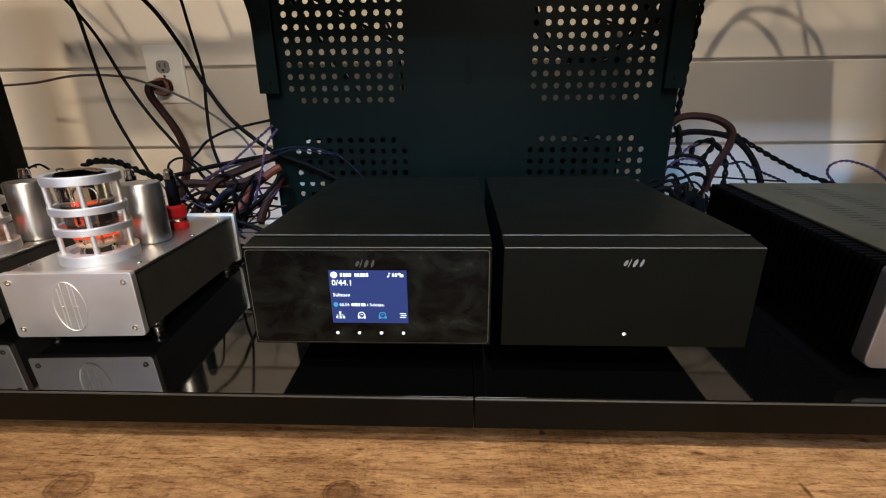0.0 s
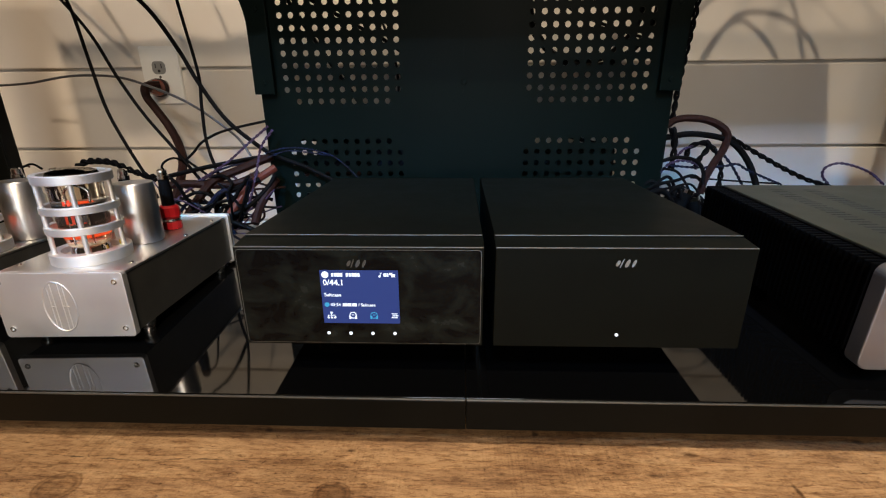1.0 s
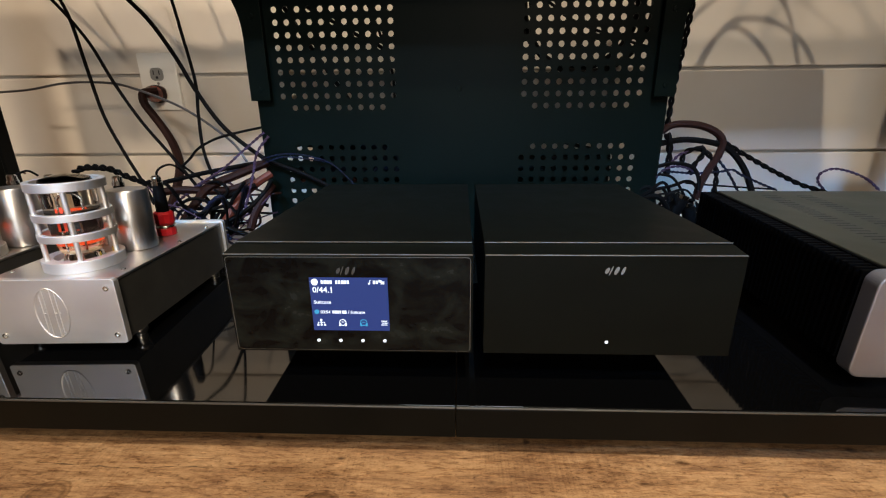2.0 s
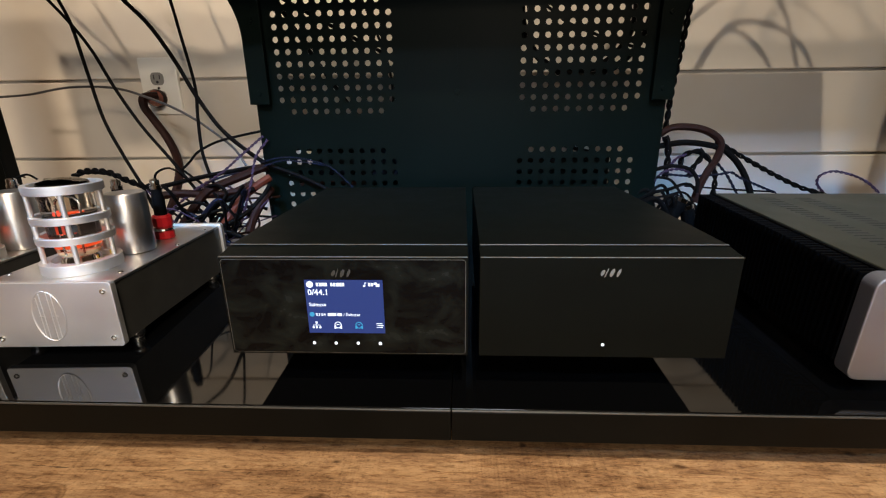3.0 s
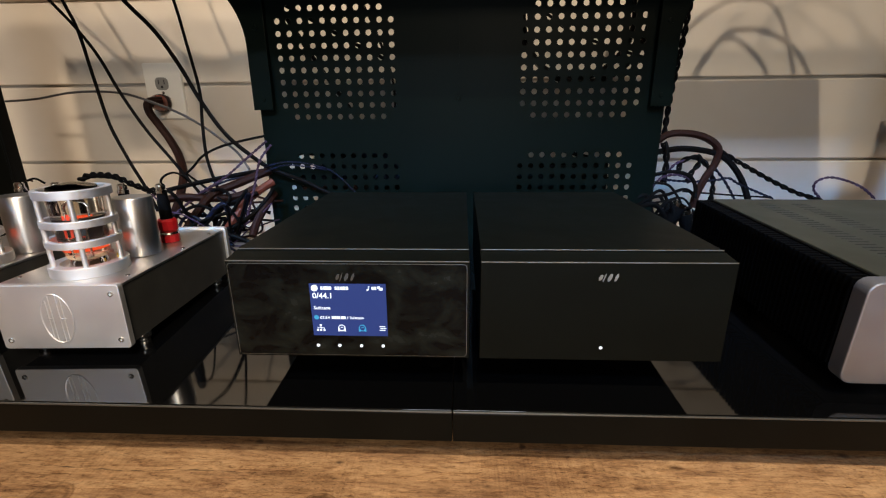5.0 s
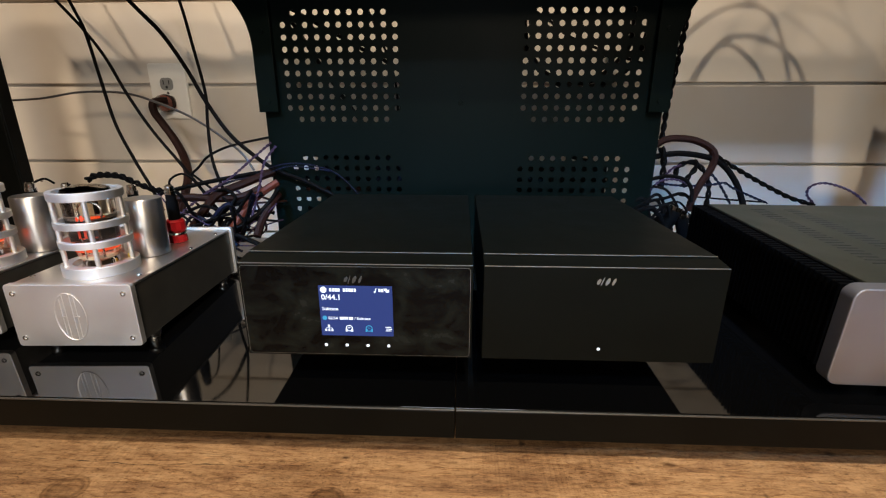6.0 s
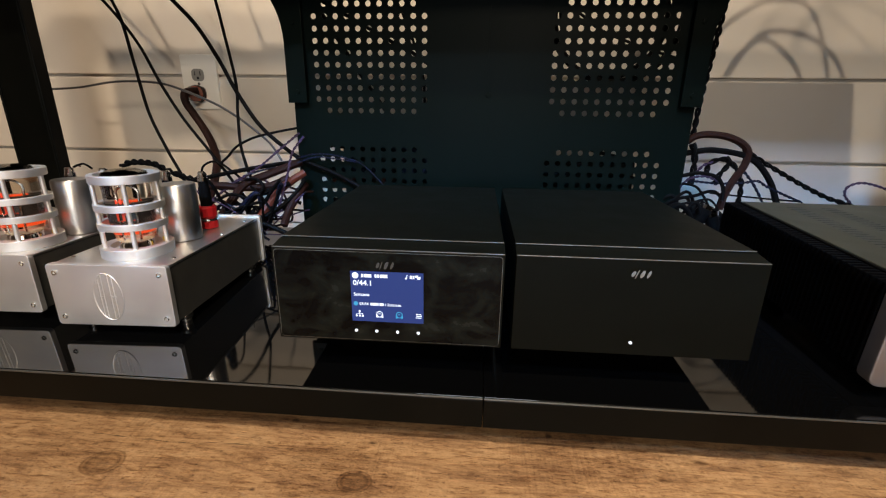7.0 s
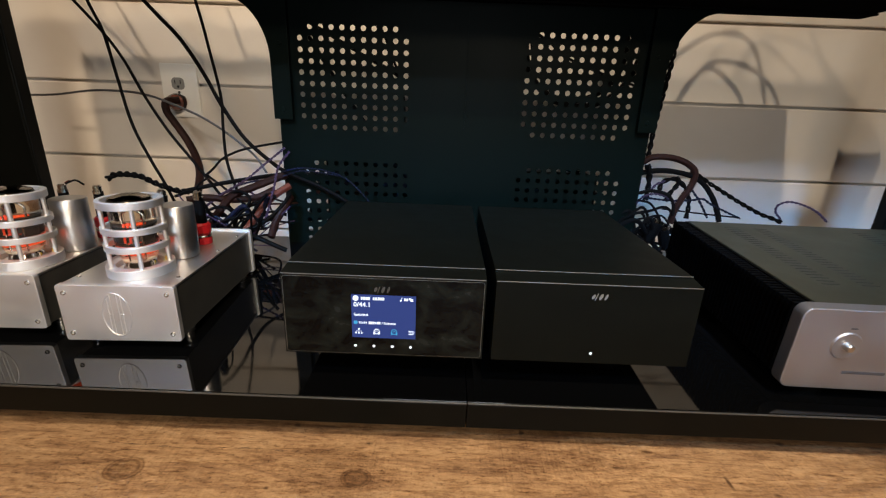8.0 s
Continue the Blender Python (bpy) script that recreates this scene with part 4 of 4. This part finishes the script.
cable([(0.605, 0.96, 0.257), (0.62, 0.955, 0.251), (0.649, 0.95, 0.234), (0.702, 0.945, 0.205), (0.753, 0.94, 0.18), (0.783, 0.935, 0.17), (0.799, 0.93, 0.164)], 0.0024, M_CABLE, "black twisted speaker cable", "pair", 0.03276, per=20)
cable([(0.546, 0.955, 0.213), (0.547, 0.954, 0.23), (0.556, 0.953, 0.239), (0.575, 0.952, 0.242), (0.58, 0.952, 0.231), (0.568, 0.951, 0.213), (0.561, 0.95, 0.196)], 0.0026, M_CABLE, "black twisted speaker cable", "pair", 0.03549, per=20)
cable([(0.511, 0.95, 0.202), (0.565, 0.947, 0.198), (0.61, 0.943, 0.201), (0.632, 0.94, 0.205), (0.648, 0.937, 0.196), (0.682, 0.933, 0.181), (0.712, 0.93, 0.169)], 0.0013, M_BLUE, "thin blue twisted wire", "pair", 0.017745, per=20)
cable([(0.812, 0.95, 0.165), (0.794, 0.947, 0.182), (0.793, 0.943, 0.198), (0.813, 0.94, 0.206), (0.845, 0.937, 0.199), (0.87, 0.933, 0.187), (0.892, 0.93, 0.169)], 0.0013, M_VIOLET, "thin violet twisted wire in a loop", "pair", 0.017745, per=20)
cable([(0.512, 0.955, 0.269), (0.519, 0.955, 0.252), (0.522, 0.955, 0.222), (0.521, 0.955, 0.196)], 0.0032, M_CABLE, "black twisted speaker cable", "pair", 0.04368, per=20)
cable([(0.576, 0.955, 0.245), (0.592, 0.951, 0.23), (0.605, 0.948, 0.209), (0.608, 0.944, 0.188), (0.606, 0.94, 0.163)], 0.0026, M_CABLE, "black twisted speaker cable", "pair", 0.03549, per=20)
cable([(0.499, 0.95, 0.21), (0.528, 0.945, 0.217), (0.558, 0.94, 0.211), (0.571, 0.935, 0.192), (0.571, 0.93, 0.169)], 0.0036, M_CABLE, "black cable curling down")
cable([(0.557, 0.95, 0.179), (0.618, 0.943, 0.175), (0.657, 0.937, 0.173), (0.707, 0.93, 0.171)], 0.0016, M_CABLE, "thin black wire lying behind the amplifier")
cable([(0.616, 0.97, 0.224), (0.633, 0.963, 0.203), (0.645, 0.957, 0.184), (0.656, 0.95, 0.163)], 0.0014, M_BLUE, "thin blue twisted wire", "pair", 0.01911, per=20)
cable([(0.526, 0.95, 0.218), (0.537, 0.95, 0.231), (0.552, 0.95, 0.237)], 0.0014, M_VIOLET, "thin violet twisted wire", "pair", 0.01911, per=20)
cable([(0.499, 0.94, 0.198), (0.522, 0.933, 0.193), (0.539, 0.927, 0.172), (0.547, 0.92, 0.154)], 0.0024, M_CABLE, "black cable curling down")
cable([(0.498, 0.945, 0.189), (0.512, 0.943, 0.206), (0.54, 0.942, 0.211), (0.575, 0.94, 0.198)], 0.0013, M_VIOLET, "thin violet twisted wire", "pair", 0.017745, per=20)
cable([(0.531, 0.965, 0.523), (0.529, 0.966, 0.48), (0.526, 0.967, 0.436), (0.523, 0.968, 0.4), (0.519, 0.969, 0.353), (0.517, 0.97, 0.284)], 0.0028, M_CABLE, "black twisted speaker cable hanging beside the bracket", "pair", 0.03822, per=20)

# cables bundled behind the punched panel
rng = random.Random(5)
for k in range(54):
    x0, x1 = rng.uniform(-0.23, -0.05), rng.uniform(0.03, 0.3) if k % 3 else rng.uniform(0.25, 0.45)
    za, zb_ = rng.uniform(0.09, 0.262), rng.uniform(0.08, 0.245)
    y = rng.uniform(0.972, 1.06)
    pts = [(x0, y, za), (x0 * 0.66 + x1 * 0.34, y + rng.uniform(-0.01, 0.02), za + rng.uniform(-0.05, 0.03)), (x0 * 0.33 + x1 * 0.67, y + rng.uniform(-0.01, 0.02), zb_ + rng.uniform(-0.03, 0.035)), (x1, y, zb_)]
    cable(pts, rng.choice((0.004, 0.0055, 0.007, 0.0085)), rng.choice((M_CABLE, M_CABLE, M_CABLE, M_BLUE, M_BROWN)), "dark cable bundled behind the punched panel")
for pts, r in (([(-0.245, 1.02, 0.57), (-0.195, 1.02, 0.497), (-0.152, 1.02, 0.43), (-0.107, 1.02, 0.364), (-0.05, 1.02, 0.28), (-0.02, 1.02, 0.2)], 0.0042),
               ([(-0.22, 1.03, 0.535), (-0.107, 1.03, 0.475), (-0.064, 1.03, 0.452), (-0.019, 1.03, 0.43), (0.06, 1.03, 0.37), (0.13, 1.03, 0.27)], 0.0036),
               ([(-0.07, 1.04, 0.56), (-0.03, 1.03, 0.48), (0.0, 1.03, 0.39), (0.005, 1.03, 0.3), (0.02, 1.02, 0.17)], 0.0026),
               ([(0.2, 1.03, 0.56), (0.3, 1.03, 0.5), (0.345, 1.03, 0.47), (0.43, 1.03, 0.44), (0.5, 1.03, 0.42)], 0.0028),
               ([(0.25, 1.02, 0.56), (0.265, 1.02, 0.48), (0.272, 1.02, 0.4), (0.265, 1.02, 0.3), (0.28, 1.02, 0.17)], 0.003)):
    cable(pts, r, M_CABLE, "dark cable hanging behind the punched panel")
for r, cx, cz_, y in ((0.118, 0.365, 0.495, 0.99), (0.109, 0.358, 0.497, 1.025)):
    pts = [(cx + r * math.cos(a), y + 0.003 * k, cz_ + r * math.sin(a)) for k, a in enumerate([math.radians(d) for d in range(150, 420, 30)])]
    cable(pts, 0.0062, M_CABLE, "thick dark cable coiled behind the punched panel")
# loops lying over the upper shelf's back edge
for pts in ([(0.6, 0.93, 0.5945), (0.64, 0.968, 0.63), (0.68, 0.976, 0.662), (0.745, 0.978, 0.66), (0.81, 0.972, 0.63), (0.85, 0.945, 0.5945)],
            [(0.6, 0.915, 0.5945), (0.65, 0.965, 0.645), (0.69, 0.976, 0.65), (0.745, 0.97, 0.615), (0.775, 0.935, 0.5945)],
            [(0.52, 0.93, 0.5945), (0.6, 0.965, 0.68), (0.68, 0.975, 0.72), (0.76, 0.972, 0.7), (0.82, 0.935, 0.5945)],
            [(-0.6, 0.93, 0.5945), (-0.54, 0.955, 0.602), (-0.46, 0.94, 0.5945)],
            [(-0.48, 0.93, 0.5945), (-0.42, 0.955, 0.603), (-0.34, 0.93, 0.5945)]):
    cable(pts, 0.0042, M_CABLE, "thick black cable looped over the upper shelf's back edge")

# the dark heap of cables between the amplifiers and the rack
rng = random.Random(11)
for k in range(20):
    x0, z0 = rng.uniform(-0.44, -0.3), rng.uniform(0.085, 0.2)
    x1, z1 = rng.uniform(-0.28, -0.2), rng.uniform(0.085, 0.2)
    y = rng.uniform(0.8, 0.92)
    pts = [(x0, y, z0), (x0 + 0.05, y + rng.uniform(-0.02, 0.02), max(0.08, z0 + rng.uniform(-0.06, 0.05))), ((x0 + x1) / 2, y + rng.uniform(-0.03, 0.03), rng.uniform(0.085, 0.18)), (x1, y + 0.015, z1)]
    mat, label = rng.choice(((M_CABLE, "black cable coiled in the heap behind the amplifier"), (M_CABLE, "black cable coiled in the heap behind the amplifier"), (M_BROWN, "brown braided cable in the heap behind the amplifier"), (M_BLUE, "navy cable coiled in the heap behind the amplifier"), (M_VIOLET, "violet wire in the heap behind the amplifier")))
    cable(pts, 0.0013 if mat is M_VIOLET else rng.choice((0.0022, 0.003, 0.0045)), mat, label)
# connectors at the back of the black units
for x, y, z, ry in ((0.525, 0.9, 0.15, 20), (0.55, 0.91, 0.135, -15), (0.515, 0.915, 0.12, 60)):
    con = tagged(empty("connector", x, y, z), "black cable connector with a chrome collar", "connector", "connectors behind the rack")
    con.matrix_world = pose(x, y, z, 0, ry, 0)
    part("shell", lathe([(0, -0.03), (0.008, -0.03), (0.011, -0.022), (0.0115, 0.01), (0, 0.01)], 18), M_CABLE, con, smooth=True)
    part("collar", ring(0.0095, 0.0122, 0.0102, 0.018, 0, 0, 20, 0.0004), M_CHROME, con, smooth=True)


# unseen black boxes added behind the panel so its lower holes stay dark
def dark_block(x0, x1, h, label):
    u = tagged(empty("hole_darkening_block", (x0 + x1) / 2, 1.03, 0), label, "power unit", "power units behind the rack")
    w = (x1 - x0) / 2
    part("case", box(-w, w, 0, 0.07, 0.006, h, 0.004), M_CABLE, u)
    part("face", box(-w + 0.006, w - 0.006, -0.002, -0.0003, 0.012, h - 0.006), M_FASCIA, u)
    for fx in (-w + 0.02, w - 0.02):
        part("foot", lathe([(0, 0), (0.01, 0), (0.01, 0.0065), (0, 0.0065)], 14, Matrix.Translation((fx, 0.035, 0))), M_RUBBER, u)


dark_block(-0.172, 0.045, 0.258, "tall black box added to darken the punched holes")
dark_block(0.255, 0.44, 0.226, "black box added to darken the punched holes")

# the smaller heap beside the power amplifier
rng = random.Random(23)
for k in range(16):
    x0, x1 = rng.uniform(0.44, 0.5), rng.uniform(0.54, 0.62)
    y, z0 = rng.uniform(0.9, 0.97), rng.uniform(0.09, 0.165)
    pts = [(x0, y, z0), ((2 * x0 + x1) / 3, y - 0.01, z0 + rng.uniform(-0.02, 0.04)), ((x0 + 2 * x1) / 3, y, rng.uniform(0.09, 0.18)), (x1, y + 0.01, rng.uniform(0.085, 0.13))]
    cable(pts, rng.choice((0.002, 0.003, 0.0045)), M_CABLE, "black cable heaped beside the power amplifier")

# thin wires draped in front of the punched panel
cable([(-0.235, 0.925, 0.23), (-0.205, 0.927, 0.238), (-0.174, 0.929, 0.239), (-0.141, 0.932, 0.233), (-0.102, 0.934, 0.217), (-0.05, 0.93, 0.165)], 0.0008, M_BLUE, "thin navy twisted wire draped over the panel", "pair", 0.014, per=20)
cable([(-0.23, 0.92, 0.223), (-0.194, 0.925, 0.234), (-0.154, 0.931, 0.23), (-0.118, 0.936, 0.224)], 0.0008, M_BLUE, "thin navy twisted wire draped over the panel", "pair", 0.014, per=20)
